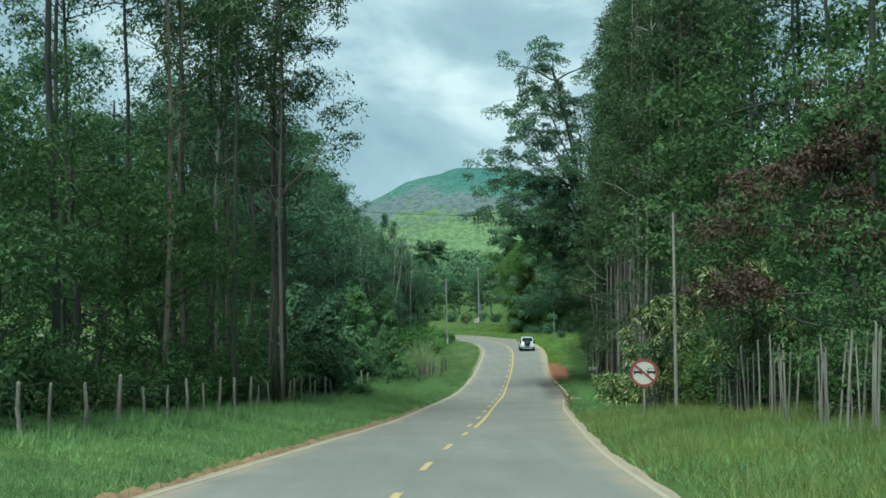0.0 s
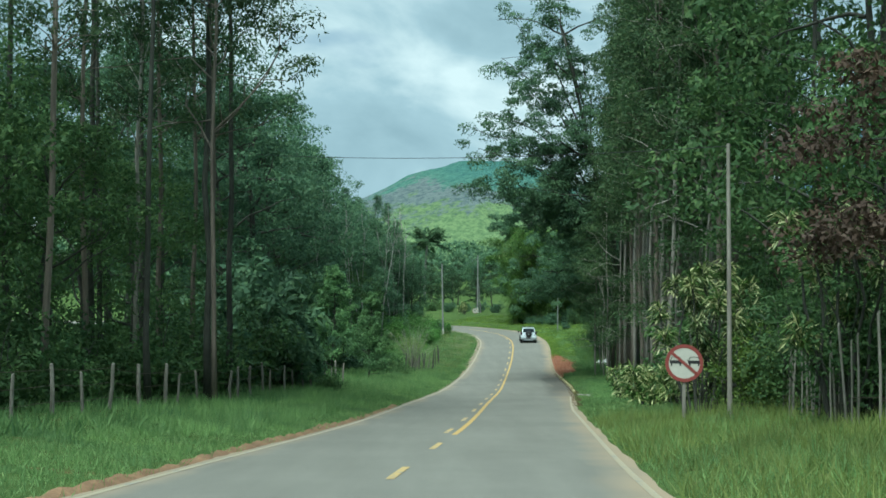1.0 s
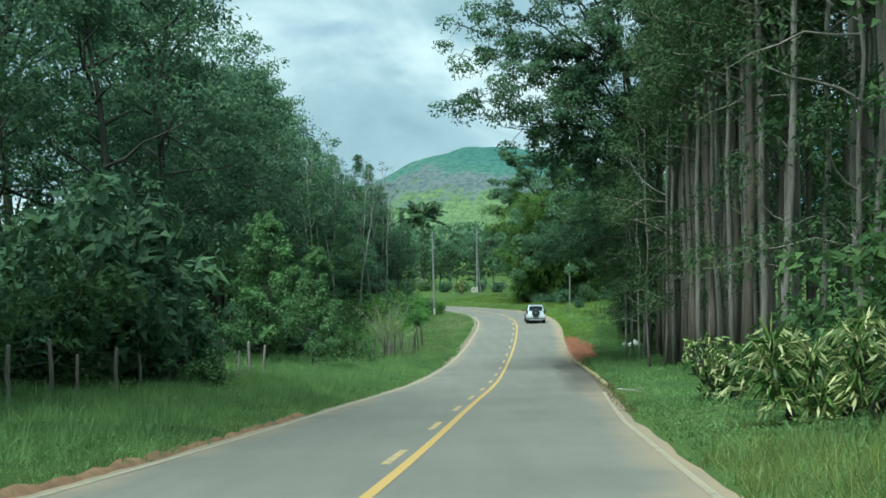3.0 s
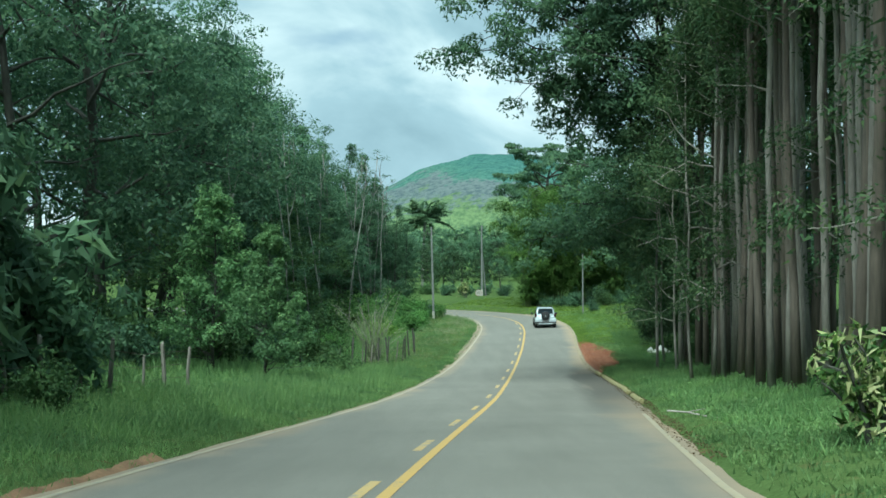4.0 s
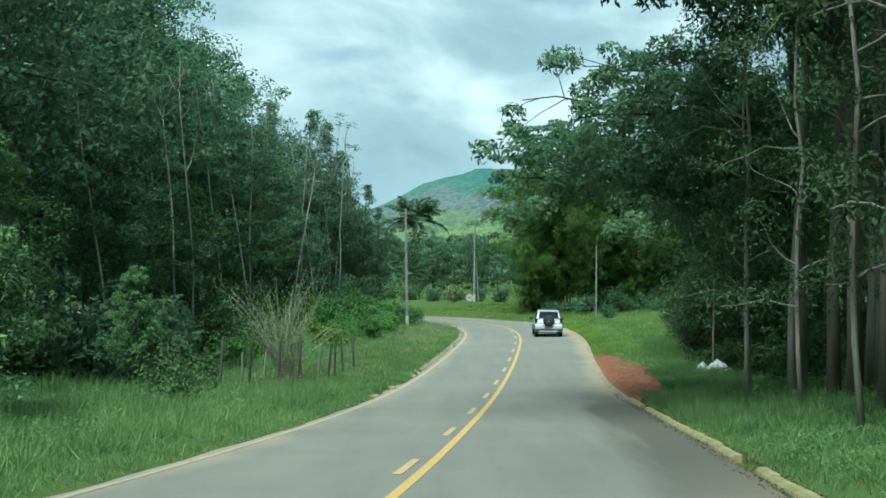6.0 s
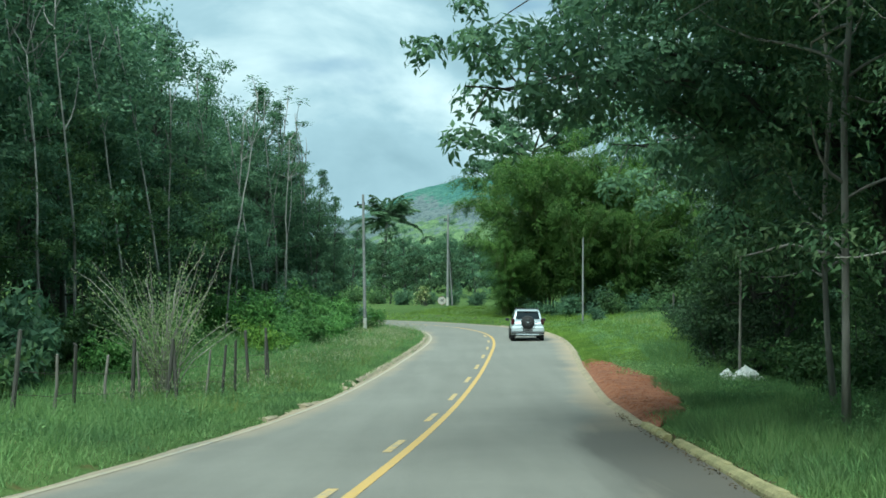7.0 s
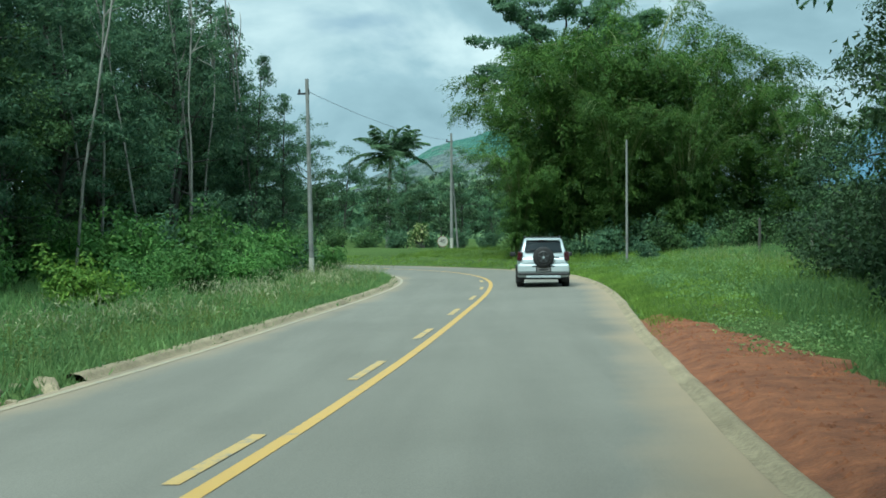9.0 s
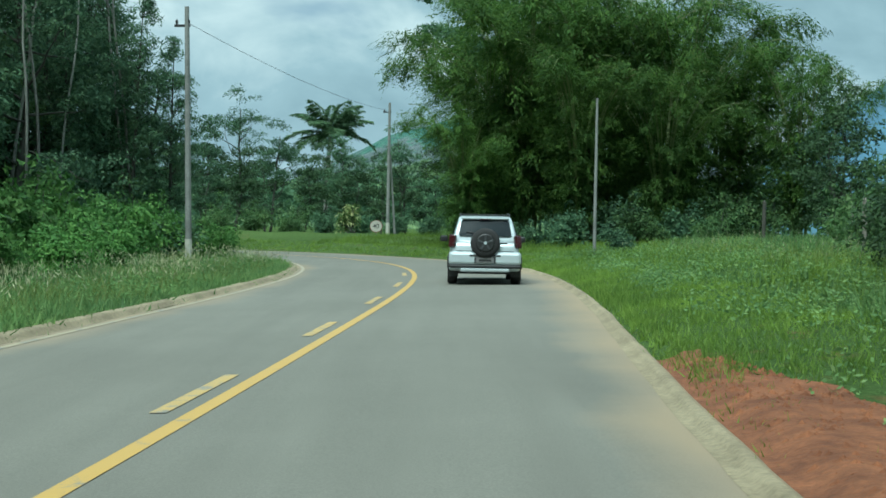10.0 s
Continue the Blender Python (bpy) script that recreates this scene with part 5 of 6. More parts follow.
def herbs(st0, st1, d0, d1, plants, seed, label, mat, tall=0.3):
    """Low leafy weeds: many small broad leaves in loose tufts."""
    rng = np.random.default_rng(seed)
    ks = rng.uniform(station(st0), station(st1), plants)
    k = ks.astype(int)
    d = rng.uniform(d0, d1, plants)
    d = d + WID[k] * (d > 3.2)
    x = CL[k, 0] + (ks - k) * CL_T[k, 0] + d * CL_N[k, 0]
    y = CL[k, 1] + (ks - k) * CL_T[k, 1] + d * CL_N[k, 1]
    keep = np.sin(x * 0.9 + seed) * np.sin(y * 0.7 + 2.3 * seed) + rng.normal(0, 0.4, plants) > -0.1
    x, y = x[keep], y[keep]
    z = ground_z(x, y)
    per = 26
    h = tall * rng.uniform(0.5, 1.4, len(x))
    p = np.repeat(np.stack([x, y, z], axis=1), per, axis=0)
    f = rng.uniform(0, 1, len(p))
    p[:, :2] += rng.normal(0, 0.14, (len(p), 2)) * (1.1 - 0.5 * f)[:, None]
    p[:, 2] += np.repeat(h, per) * f
    dd = rng.normal(size=p.shape)
    dd[:, 2] = np.abs(dd[:, 2]) * 0.5
    g = Geo().leaves(p, dd, rng.uniform(0.04, 0.085, len(p)), rng.uniform(0.02, 0.036, len(p)), rng)
    tagged(part("leafy_weeds", g, mat), label, "weeds", kind="stuff")


herbs(96, 150, -8.5, -3.9, 1700, 81, "low leafy weeds among verge grass", GRASS_C)
herbs(113, 150, 4.6, 13, 2200, 82, "low leafy weeds on the outside of the bend", GRASS_A, 0.34)
herbs(86, 113, 5.6, 11, 1100, 83, "leafy weeds beside bare earth", GRASS_C, 0.4)
herbs(46, 86, 4.2, 9, 1100, 84, "leafy weeds below the grove", GRASS_A, 0.18)
herbs(56, 98, -9.5, -4.6, 1300, 85, "leafy weeds in roadside grass", GRASS_C, 0.3)


def seed_heads(st0, st1, d0, d1, n, seed):
    rng = np.random.default_rng(seed)
    k = rng.uniform(station(st0), station(st1), n).astype(int)
    d = rng.uniform(d0, d1, n)
    x, y = CL[k, 0] + d * CL_N[k, 0] + rng.uniform(-0.5, 0.5, n), CL[k, 1] + d * CL_N[k, 1] + rng.uniform(-0.5, 0.5, n)
    keep = np.sin(x * 1.1) * np.sin(y * 0.6 + 1) + rng.normal(0, 0.5, n) > 0.2
    x, y = x[keep], y[keep]
    p = np.stack([x, y, ground_z(x, y) + rng.uniform(0.3, 0.55, len(x))], axis=1)
    dd = rng.normal(size=p.shape) * 0.4 + np.array([0, 0, 0.8])
    g = Geo().leaves(p, dd, rng.uniform(0.07, 0.16, len(x)), rng.uniform(0.010, 0.020, len(x)), rng)
    tagged(part("seed_heads", g, MAT_SEED), "pale seed heads standing over roadside grass", "grass", kind="stuff")


seed_heads(100, 150, -7.5, -4.2, 5000, 71)
seed_heads(120, 150, 7, 14, 1500, 72)
seed_heads(118, 147, -5.6, -3.9, 4200, 73)


# ---- hills and far woods ----
def hill(name, cx, cy, wx, wy, h, mat, label, seed, z0=-12):
    xs, ys = np.linspace(-1, 1, 70), np.linspace(-1, 1, 30)
    X, Y = np.meshgrid(xs, ys)
    prof = np.clip(1.05 - np.sqrt(X ** 2 + 0.012), 0, 1) * np.clip(1 - Y ** 2, 0, 1)
    Z = np.array([noise.fractal((x * 3.1 + seed, y * 3.1, seed * 0.7), 1.0, 2.0, 6) for x, y in zip(X.ravel(), Y.ravel())]).reshape(X.shape)
    Z = z0 + h * prof * (1 + 0.10 * Z)
    fs = [(j * 70 + i, j * 70 + i + 1, (j + 1) * 70 + i + 1, (j + 1) * 70 + i) for j in range(29) for i in range(69)]
    g = Geo().add(np.stack([(X * wx + cx).ravel(), (Y * wy + cy).ravel(), Z.ravel()], axis=1), fs)
    tagged(part(name, g, mat, smooth=True), label, "hill", kind="structure")


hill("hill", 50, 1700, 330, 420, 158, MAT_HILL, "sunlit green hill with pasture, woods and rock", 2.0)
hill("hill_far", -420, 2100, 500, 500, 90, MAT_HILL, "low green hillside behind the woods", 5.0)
hill("ridge_far", 1500, 3000, 900, 600, 640, MAT_HAZY_RIDGE, "distant mountain ridge coloured blue for haze, under cloud", 7.0)


def far_woods():
    rng = np.random.default_rng(77)
    g = Geo()
    n = 500
    x = rng.uniform(-160, 170, n)
    y = rng.uniform(290, 430, n)
    base = -9 + (y - 290) * 0.045
    for i in range(n):
        hh = rng.uniform(5, 9)
        cs = np.array([x[i], y[i], base[i]]) + np.stack([rng.normal(0, 1.6, 8), rng.normal(0, 1.6, 8), rng.uniform(0.15, 1.0, 8) * hh], axis=1)
        clumps(g, cs, 1.5, 13, 1.3, 0.8, rng, 0.2)
    tagged(part("far_woods", g, LEAF_DARK), "dark woodland in the distance", "woods", kind="stuff")


far_woods()


# ---- poles, signs, fences, kerbs ----
def pole(x, y, h, r, label, bracket=True, lean=0.0, mat=None):
    z = gz(x, y)
    ob = thing("utility_pole" if bracket else "tall_post", label, "pole", at=pose(x, y, z - 0.1, 0, lean, 0))
    part("shaft", Geo().tube([(0, 0, 0), (0, 0, h * 0.5), (0, 0, h)], [r, r * 0.85, r * 0.68], 10), mat or MAT_POLE, ob, smooth=False)
    if bracket:
        part("foot_ring", Geo().tube([(0, 0, 0), (0, 0, 0.85)], [r * 1.12, r * 1.08], 10), MAT_SIGN_WHITE, ob, "whitewashed foot")
        part("bracket", Geo().box(0.5, 0.06, 0.08, (-0.15, 0, h - 0.6), bevel=0.01), MAT_BLACK, ob)
        for dx in (-0.32, 0.05):
            part("insulator", Geo().tube([(dx, 0, h - 0.56), (dx, 0, h - 0.46), (dx, 0, h - 0.4)], [0.035, 0.05, 0.02], 8), MAT_BLACK, ob)
    return ob


pole(0.5, 148, 8.2, 0.105, "slim grey concrete utility pole with whitewashed foot", True, -1.2)
pole(5.4, 186, 8.4, 0.12, "slim grey concrete utility pole beside speed sign")
pole(5.85, 186.3, 5.2, 0.08, "pale wooden prop leaning against utility pole", False, -4.0)
pole(13.65, 150, 5.4, 0.06, "thin pale wooden post in the grass", False)
pole(14.0, 111.6, 3.95, 0.045, "thin pale wooden post beside white sacks", False, 0.6, MAT_BARK_PALE)
pole(7.3, 38.2, 6.5, 0.06, "slim weathered pole rising from roadside bushes", False, -0.6, MAT_POST)
_a, _b = np.array([0.35, 148, gz(0.5, 148) + 7.6]), np.array([5.25, 186, gz(5.4, 186) + 7.8])
_t = np.linspace(0, 1, 16)[:, None]
_w = _a * (1 - _t) + _b * _t
_w[:, 2] -= 0.35 * (4 * _t * (1 - _t))[:, 0]
tagged(part("power_cable", Geo().tube(_w, 0.009, 5), MAT_BLACK), "thin black cable slung between utility poles", "cable")


_t = np.linspace(0, 1, 14)[:, None]
_w = np.array([7.3, 38.2, 2.75]) * (1 - _t) + np.array([-5.7, 51.6, 3.6]) * _t
_w[:, 2] -= 0.2 * (4 * _t * (1 - _t))[:, 0]
tagged(part("power_cable", Geo().tube(_w, 0.009, 5), MAT_BLACK), "thin black cable strung across the road", "cable")


def disc(g, r, depth, y, n=40, inner=0.0):
    """A plate in the xz plane that faces -y."""
    a = np.linspace(0, 2 * np.pi, n, endpoint=False)
    c = np.stack([np.cos(a), np.zeros(n), np.sin(a)], axis=1)
    if inner:
        v = np.vstack([c * r + (0, y, 0), c * inner + (0, y, 0), c * r + (0, y + depth, 0), c * inner + (0, y + depth, 0)])
        fs = []
        for i in range(n):
            j = (i + 1) % n
            fs += [(i, j, n + j, n + i), (2 * n + i, 3 * n + i, 3 * n + j, 2 * n + j), (i, 2 * n + i, 2 * n + j, j), (n + i, n + j, 3 * n + j, 3 * n + i)]
    else:
        v = np.vstack([c * r + (0, y, 0), c * r + (0, y + depth, 0)])
        fs = [tuple(range(n)), tuple(range(2 * n - 1, n - 1, -1))] + [(i, n + i, n + (i + 1) % n, (i + 1) % n) for i in range(n)]
    g.add(v, fs)
    return g


def sign_car(g, cx, cz, s):
    """A small black car seen from the front, as on the plate."""
    y = -0.003
    def slab(x0, z0, x1, z1):
        g.box(abs(x1 - x0) * s, 0.004, abs(z1 - z0) * s, (cx + (x0 + x1) / 2 * s, y, cz + (z0 + z1) / 2 * s))
    slab(-0.5, -0.10, 0.5, 0.16)
    slab(-0.42, -0.30, -0.30, -0.10)
    slab(0.30, -0.30, 0.42, -0.10)
    slab(-0.32, 0.42, 0.32, 0.46)
    for sgn in (-1, 1):
        v = np.array([(0.30, 0.46), (0.36, 0.46), (0.47, 0.16), (0.40, 0.16)]) * (sgn, 1) * s
        g.add([(cx + a, y - 0.002, cz + b) for a, b in v], [(0, 1, 2, 3) if sgn > 0 else (3, 2, 1, 0)])
    slab(-0.60, 0.16, -0.50, 0.22)
    slab(0.50, 0.16, 0.60, 0.22)


def no_passing_sign(x, y, zc, r):
    z = gz(x, y)
    ob = thing("road_sign", "round no-overtaking sign, red ring with two black cars", "sign", at=pose(x, y, z, 0, 0, -6))
    hc = zc - z
    part("post", Geo().box(0.08, 0.08, hc + 0.35, (0, 0.06, (hc + 0.35) / 2 - 0.1), bevel=0.01), MAT_POST, ob, "weathered wooden post")
    sub = part("plate", disc(Geo(), r, 0.006, 0.0), MAT_SIGN_WHITE, ob)
    ring = part("ring", disc(Geo(), r + 0.002, 0.006, -0.006, 48, r * 0.82), MAT_SIGN_RED, ob)
    symbols = []
    for cx in (-0.44, 0.52):
        g = Geo()
        sign_car(g, cx * r, 0.02, 0.64 * r)
        symbols.append(part("car_symbol", g, MAT_SIGN_BLACK, ob))
    bar = Geo().box(2 * r * 0.86, 0.006, r * 0.15, (0, -0.0085, 0), Euler((0, radians(40), 0)).to_matrix())
    slash = part("diagonal_bar", bar, MAT_SIGN_RED, ob)
    for o in (sub, ring, slash, *symbols):
        o.location.z = hc
    return ob


no_passing_sign(6.5, 39.5, -2.36, 0.45)


def speed_sign(x, y, zc, r):
    z = gz(x, y)
    ob = thing("speed_sign", "small round white speed limit sign with dark numerals", "sign", at=pose(x, y, z))
    hc = zc - z
    part("post", Geo().tube([(0, 0.05, 0), (0, 0.05, hc + 0.2)], 0.035, 8), MAT_POST, ob)
    plate = part("plate", disc(Geo(), r, 0.006, 0.0), MAT_SIGN_WHITE, ob)
    ring = part("ring", disc(Geo(), r + 0.002, 0.006, -0.006, 40, r * 0.94), MAT_SIGN_RED, ob)
    cu = bpy.data.curves.new("numerals", "FONT")
    cu.body, cu.size, cu.align_x, cu.align_y, cu.extrude = "40", r * 1.05, "CENTER", "CENTER", 0.002
    tmp = bpy.data.objects.new("numerals", cu)
    me = bpy.data.meshes.new_from_object(tmp)
    bpy.data.objects.remove(tmp)
    num = new("numerals", me)
    me.materials.clear()
    me.materials.append(MAT_SIGN_BLACK)
    num.parent = ob
    num.matrix_basis = pose(0, -0.012, hc, 90, 0, 0)
    for o in (plate, ring):
        o.location.z = hc


speed_sign(4.9, 181, -7.55, 0.36)


def post_mesh(h, r, seed):
    rng = np.random.default_rng(seed)
    z = np.array([-0.3, 0, h * 0.5, h * 0.97, h])
    pts = np.stack([rng.normal(0, 0.012, 5), rng.normal(0, 0.012, 5), z], axis=1)
    return Geo().tube(pts, np.array([1, 1, 0.95, 0.85, 0.6]) * r, 7)


def fence(name, posts, h, r, mat, label, wires=3, seed=0, lean=4):
    rr = random.Random(seed)
    x0, y0 = posts[0]
    ob = thing(name, label, "fence", at=pose(x0, y0, gz(x0, y0)))
    tops = []
    meshes = [post_mesh(h * k, r * q, seed + i).mesh("post") for i, (k, q) in enumerate([(1, 1), (0.88, 0.8), (1.12, 1.15)])]
    for me, m in zip(meshes, (mat, MAT_POST, mat)):
        me.materials.append(m)
    for x, y in posts:
        p = new("post", meshes[rr.randrange(3)])
        p.parent = ob
        zz = gz(x, y)
        p.matrix_basis = pose(x - x0, y - y0, zz - gz(x0, y0), rr.uniform(-lean, lean), rr.uniform(-lean, lean), rr.uniform(0, 360))
        tops.append((x - x0, y - y0, zz - gz(x0, y0)))
    for w in range(wires):
        f = 0.3 + 0.3 * w
        g = Geo().tube([(a, b, c + h * f) for a, b, c in tops], 0.006, 4, False)
        part("wire", g, MAT_WIRE, ob)


_lf = []
for _s in np.arange(20, 76, 1.9):
    _lf.append(beside(_s + R.uniform(-0.4, 0.4), -8.3 + R.uniform(-0.12, 0.12)))
fence("wire_fence", _lf, 1.15, 0.05, MAT_POST, "old wire fence on grey wooden posts", 3, 21)
_df = [(-2.0 + 2.3 * i / 13 + R.uniform(-0.15, 0.15), 96.3 + i * 1.13 + R.uniform(-0.35, 0.35)) for i in range(14)]
fence("picket_fence", _df, 1.35, 0.04, MAT_DARKPOST, "leaning dark wooden post fence in grass", 2, 33, 7)
_rf = []
for _s in np.arange(14, 50, 0.42):
    _rf.append(beside(_s + R.uniform(-0.2, 0.2), 7.8 + R.uniform(-0.35, 0.35)))
fence("field_fence", [(18.9, 148.4), (20.2, 144.0), (17.4, 135.2)], 1.55, 0.065, MAT_DARKPOST, "sparse dark posts of a field fence in grass", 0, 55, 3)
fence("stick_fence", _rf, 1.75, 0.022, MAT_POST, "rough fence of thin grey sticks before thicket", 1, 44, 4)


def kerbs(name, st0, st1, d, side, label, high=0.14, wide=0.16, seed=1, gaps=0.1, loose=1.0, mat=None):
    rr = random.Random(seed)
    x0, y0, z0, _ = on_road(st0, d)
    ob = thing(name, label, "kerb", kind="structure", at=pose(x0, y0, z0))
    # splayed section: a sloping face towards the road, a flat worn top
    sec = np.array([(-0.5, -0.12), (-0.5, 0.015), (-0.42, high * 0.55), (-0.2, high), (0.44, high), (0.5, high * 0.8), (0.5, -0.12)]) * (wide * side, 1)
    ends = [(-0.495, 0.94), (-0.47, 1.0), (0.47, 1.0), (0.495, 0.94)]
    g = Geo()
    V = [(px * k, yy, pz * (k if pz > 0 else 1)) for yy, k in ends for px, pz in sec]
    q = [(i * 7 + j, i * 7 + (j + 1) % 7, (i + 1) * 7 + (j + 1) % 7, (i + 1) * 7 + j) for i in range(3) for j in range(7)] + [tuple(range(6, -1, -1)), tuple(range(21, 28))]
    g.add(V, q if side > 0 else [f[::-1] for f in q])
    me = g.mesh("kerb_stone")
    me.materials.append(mat or MAT_KERB)
    s = st0
    while s < st1:
        x, y, z, a = on_road(s, d)
        xa, ya, _za, _ = on_road(s + 0.5, d)
        xb, yb, _zb, _ = on_road(s - 0.5, d)
        a = math.atan2(ya - yb, xa - xb) - math.pi / 2
        if rr.random() > gaps:
            p = new("kerb_stone", me)
            p.parent = ob
            p.matrix_basis = pose(x - x0, y - y0, z - z0 + loose * rr.uniform(-0.07, 0.01), math.degrees(math.atan2(_za - _zb, 1.0)) + loose * rr.uniform(-2.2, 2.2), loose * side * rr.uniform(0, 9), math.degrees(a) + loose * rr.uniform(-4, 4))
        s += 0.98


kerbs("kerb_left", 99, 112, -HALF_L - 0.2, -1, "broken, dirt-stained concrete kerb", 0.06, 0.24, 1, 0.72, 0.9)
kerbs("kerb_right", 76, 98, HALF + 0.2, 1, "mossy concrete kerb half buried in weeds", 0.09, 0.15, 2, 0.06, 0.3, MAT_KERB_MOSS)
def gutter(name, st0, st1, edge, side, prof, label):
    """Cast kerb: its face slopes gently out of the asphalt, with a rounded worn top; prof: distance from the edge and height."""
    V, n, m = [], int((st1 - st0) * 2.5), len(prof)
    for i in range(n):
        st = st0 + (st1 - st0) * i / (n - 1)
        sunk = 0.02 * max(0.0, noise.noise((st * 0.45, 3, side)))
        for dd, h in prof:
            x, y, z, _a = on_road(st, side * (edge + dd + 0.025 * noise.noise((st * 0.35, 1, side)) + 0.012 * noise.noise((st * 1.7, 5, dd))))
            V.append((x, y, z + h + (0.012 * noise.noise((st * 0.8, dd * 4, 9)) - sunk if h > 0.02 else 0)))
    q = [(i * m + j, i * m + j + 1, (i + 1) * m + j + 1, (i + 1) * m + j) for i in range(n - 1) for j in range(m - 1)]
    g = Geo().add(V, q if side > 0 else [f[::-1] for f in q])
    tagged(part(name, g, MAT_KERB, smooth=True), label, "kerb", kind="structure")


gutter("kerb_bend", 98, 156, HALF, 1, [(0.05, 0.002), (0.11, 0.007), (0.145, 0.034), (0.17, 0.054), (0.22, 0.056), (0.26, 0.04), (0.33, -0.07)], "smooth low sandy concrete kerb edging the bend")
gutter("kerb_inner", 112, 153, HALF_L, -1, [(0.10, 0.003), (0.14, 0.02), (0.17, 0.06), (0.21, 0.085), (0.32, 0.09), (0.37, 0.075), (0.4, -0.06)], "low sandy concrete kerb with grass over it")


def kerb_rubble(x, y):
    """Washed-out gap in the kerb: broken lumps of concrete round a dark patch that stands for the shaded hollow."""
    z = gz(x, y)
    ob = thing("kerb_rubble", "broken lumps of kerb concrete round a dark painted hollow", "rubble", at=pose(x, y, z))
    rr = random.Random(8)
    for dx, dy, sx, sy, sz in [(-0.12, -0.75, 0.3, 0.5, 0.16), (-0.3, -0.1, 0.24, 0.4, 0.2), (-0.05, 0.85, 0.26, 0.7, 0.14), (-0.36, 0.5, 0.3, 0.3, 0.17), (-0.02, -0.25, 0.14, 0.2, 0.08)]:
        bm = bmesh.new()
        bmesh.ops.create_icosphere(bm, subdivisions=2, radius=0.5)
        for v in bm.verts:
            v.co = v.co * (1 + 0.35 * noise.noise(v.co * 2.2 + Vector((dx * 9, dy * 7, 1))))
            v.co = Vector((max(-0.4, min(0.4, v.co.x)) * sx * 1.2, max(-0.4, min(0.4, v.co.y)) * sy * 1.2, max(-0.35, min(0.35, v.co.z)) * sz * 1.3))
        me = bpy.data.meshes.new("lump")
        bm.to_mesh(me)
        bm.free()
        me.materials.append(MAT_KERB)
        p = new("lump", me)
        p.parent = ob
        p.matrix_basis = pose(dx, dy, sz * 0.35, rr.uniform(-9, 9), rr.uniform(-9, 9), rr.uniform(0, 40))
    # nearly flat dark sheet, coloured like the shade inside a hole
    a = np.linspace(0, 2 * np.pi, 14, endpoint=False)
    ring = np.stack([0.18 * np.cos(a) - 0.05, 0.34 * np.sin(a) + 0.15, 0.035 + 0.01 * np.sin(3 * a)], axis=1)
    part("hollow", Geo().add(np.vstack([ring, [(-0.05, 0.15, 0.02)]]), [(i, (i + 1) % 14, 14) for i in range(14)]), MAT_BARK_DARK, ob, "dark patch coloured as the shade in the hollow")


kerb_rubble(*on_road(110.4, -HALF_L - 0.15)[:2])


def soil_patch():
    """Bare red earth beside the road, with a ragged outline."""
    g = Geo()
    n, m = 90, 22
    V = []
    for i in range(n):
        s = 97.5 + 23.5 * i / (n - 1)
        f = i / (n - 1)
        wide = float(np.interp(f, [0, 0.06, 0.14, 0.3, 0.5, 0.7, 0.88, 1.0], [0.05, 0.5, 0.95, 1.4, 1.75, 1.6, 0.9, 0.1])) + (0.16 * math.sin(s * 2.3) + 0.1 * math.sin(s * 5.1)) * min(1, 4 * f)
        for j in range(m):
            d = 3.66 + max(0.05, wide + 0.14) * j / (m - 1)
            x, y, z, a = on_road(s, d)
            rough = 0.012 * noise.noise((x * 1.6, y * 1.6, 0)) + 0.014 * noise.noise((x * 9, y * 9, 3))
            V.append((x, y, z if j == 0 else gz(x, y) - 0.03 if j == m - 1 else max(z + 0.03, gz(x, y) + 0.05) + rough * min(1, j / 4)))
    g.add(V, [(i * m + j, i * m + j + 1, (i + 1) * m + j + 1, (i + 1) * m + j) for i in range(n - 1) for j in range(m - 1)])
    tagged(part("bare_earth", g, MAT_SOIL, smooth=True), "bare red earth lay-by beside the road", "earth", kind="structure")


soil_patch()


def clods():
    """Crumbs and clods of earth on the bare patch."""
    rng = np.random.default_rng(91)
    g = Geo()
    for _ in range(3600):
        f = rng.uniform(0.03, 0.97)
        s = 97.5 + 23.5 * f
        w = float(np.interp(f, [0, 0.14, 0.5, 0.88, 1.0], [0.2, 0.9, 1.7, 0.9, 0.2]))
        x, y, z, _a = on_road(s, 3.86 + w * rng.uniform(0, 1))
        r = rng.uniform(0.01, 0.06) * rng.uniform(0.4, 1.2)
        a = rng.uniform(0, 6.28) + np.arange(5) * 1.2566
        rr = r * rng.uniform(0.7, 1.3, 5)
        base = np.stack([x + np.cos(a) * rr, y + np.sin(a) * rr, np.full(5, max(z, gz(x, y)) + 0.03)], axis=1)
        g.add(np.vstack([base, [(x, y, max(z, gz(x, y)) + 0.04 + r * 0.6)]]), [(i, (i + 1) % 5, 5) for i in range(5)])
    tagged(part("earth_clods", g, MAT_SOIL), "loose clods of red earth", "earth", kind="stuff")


clods()


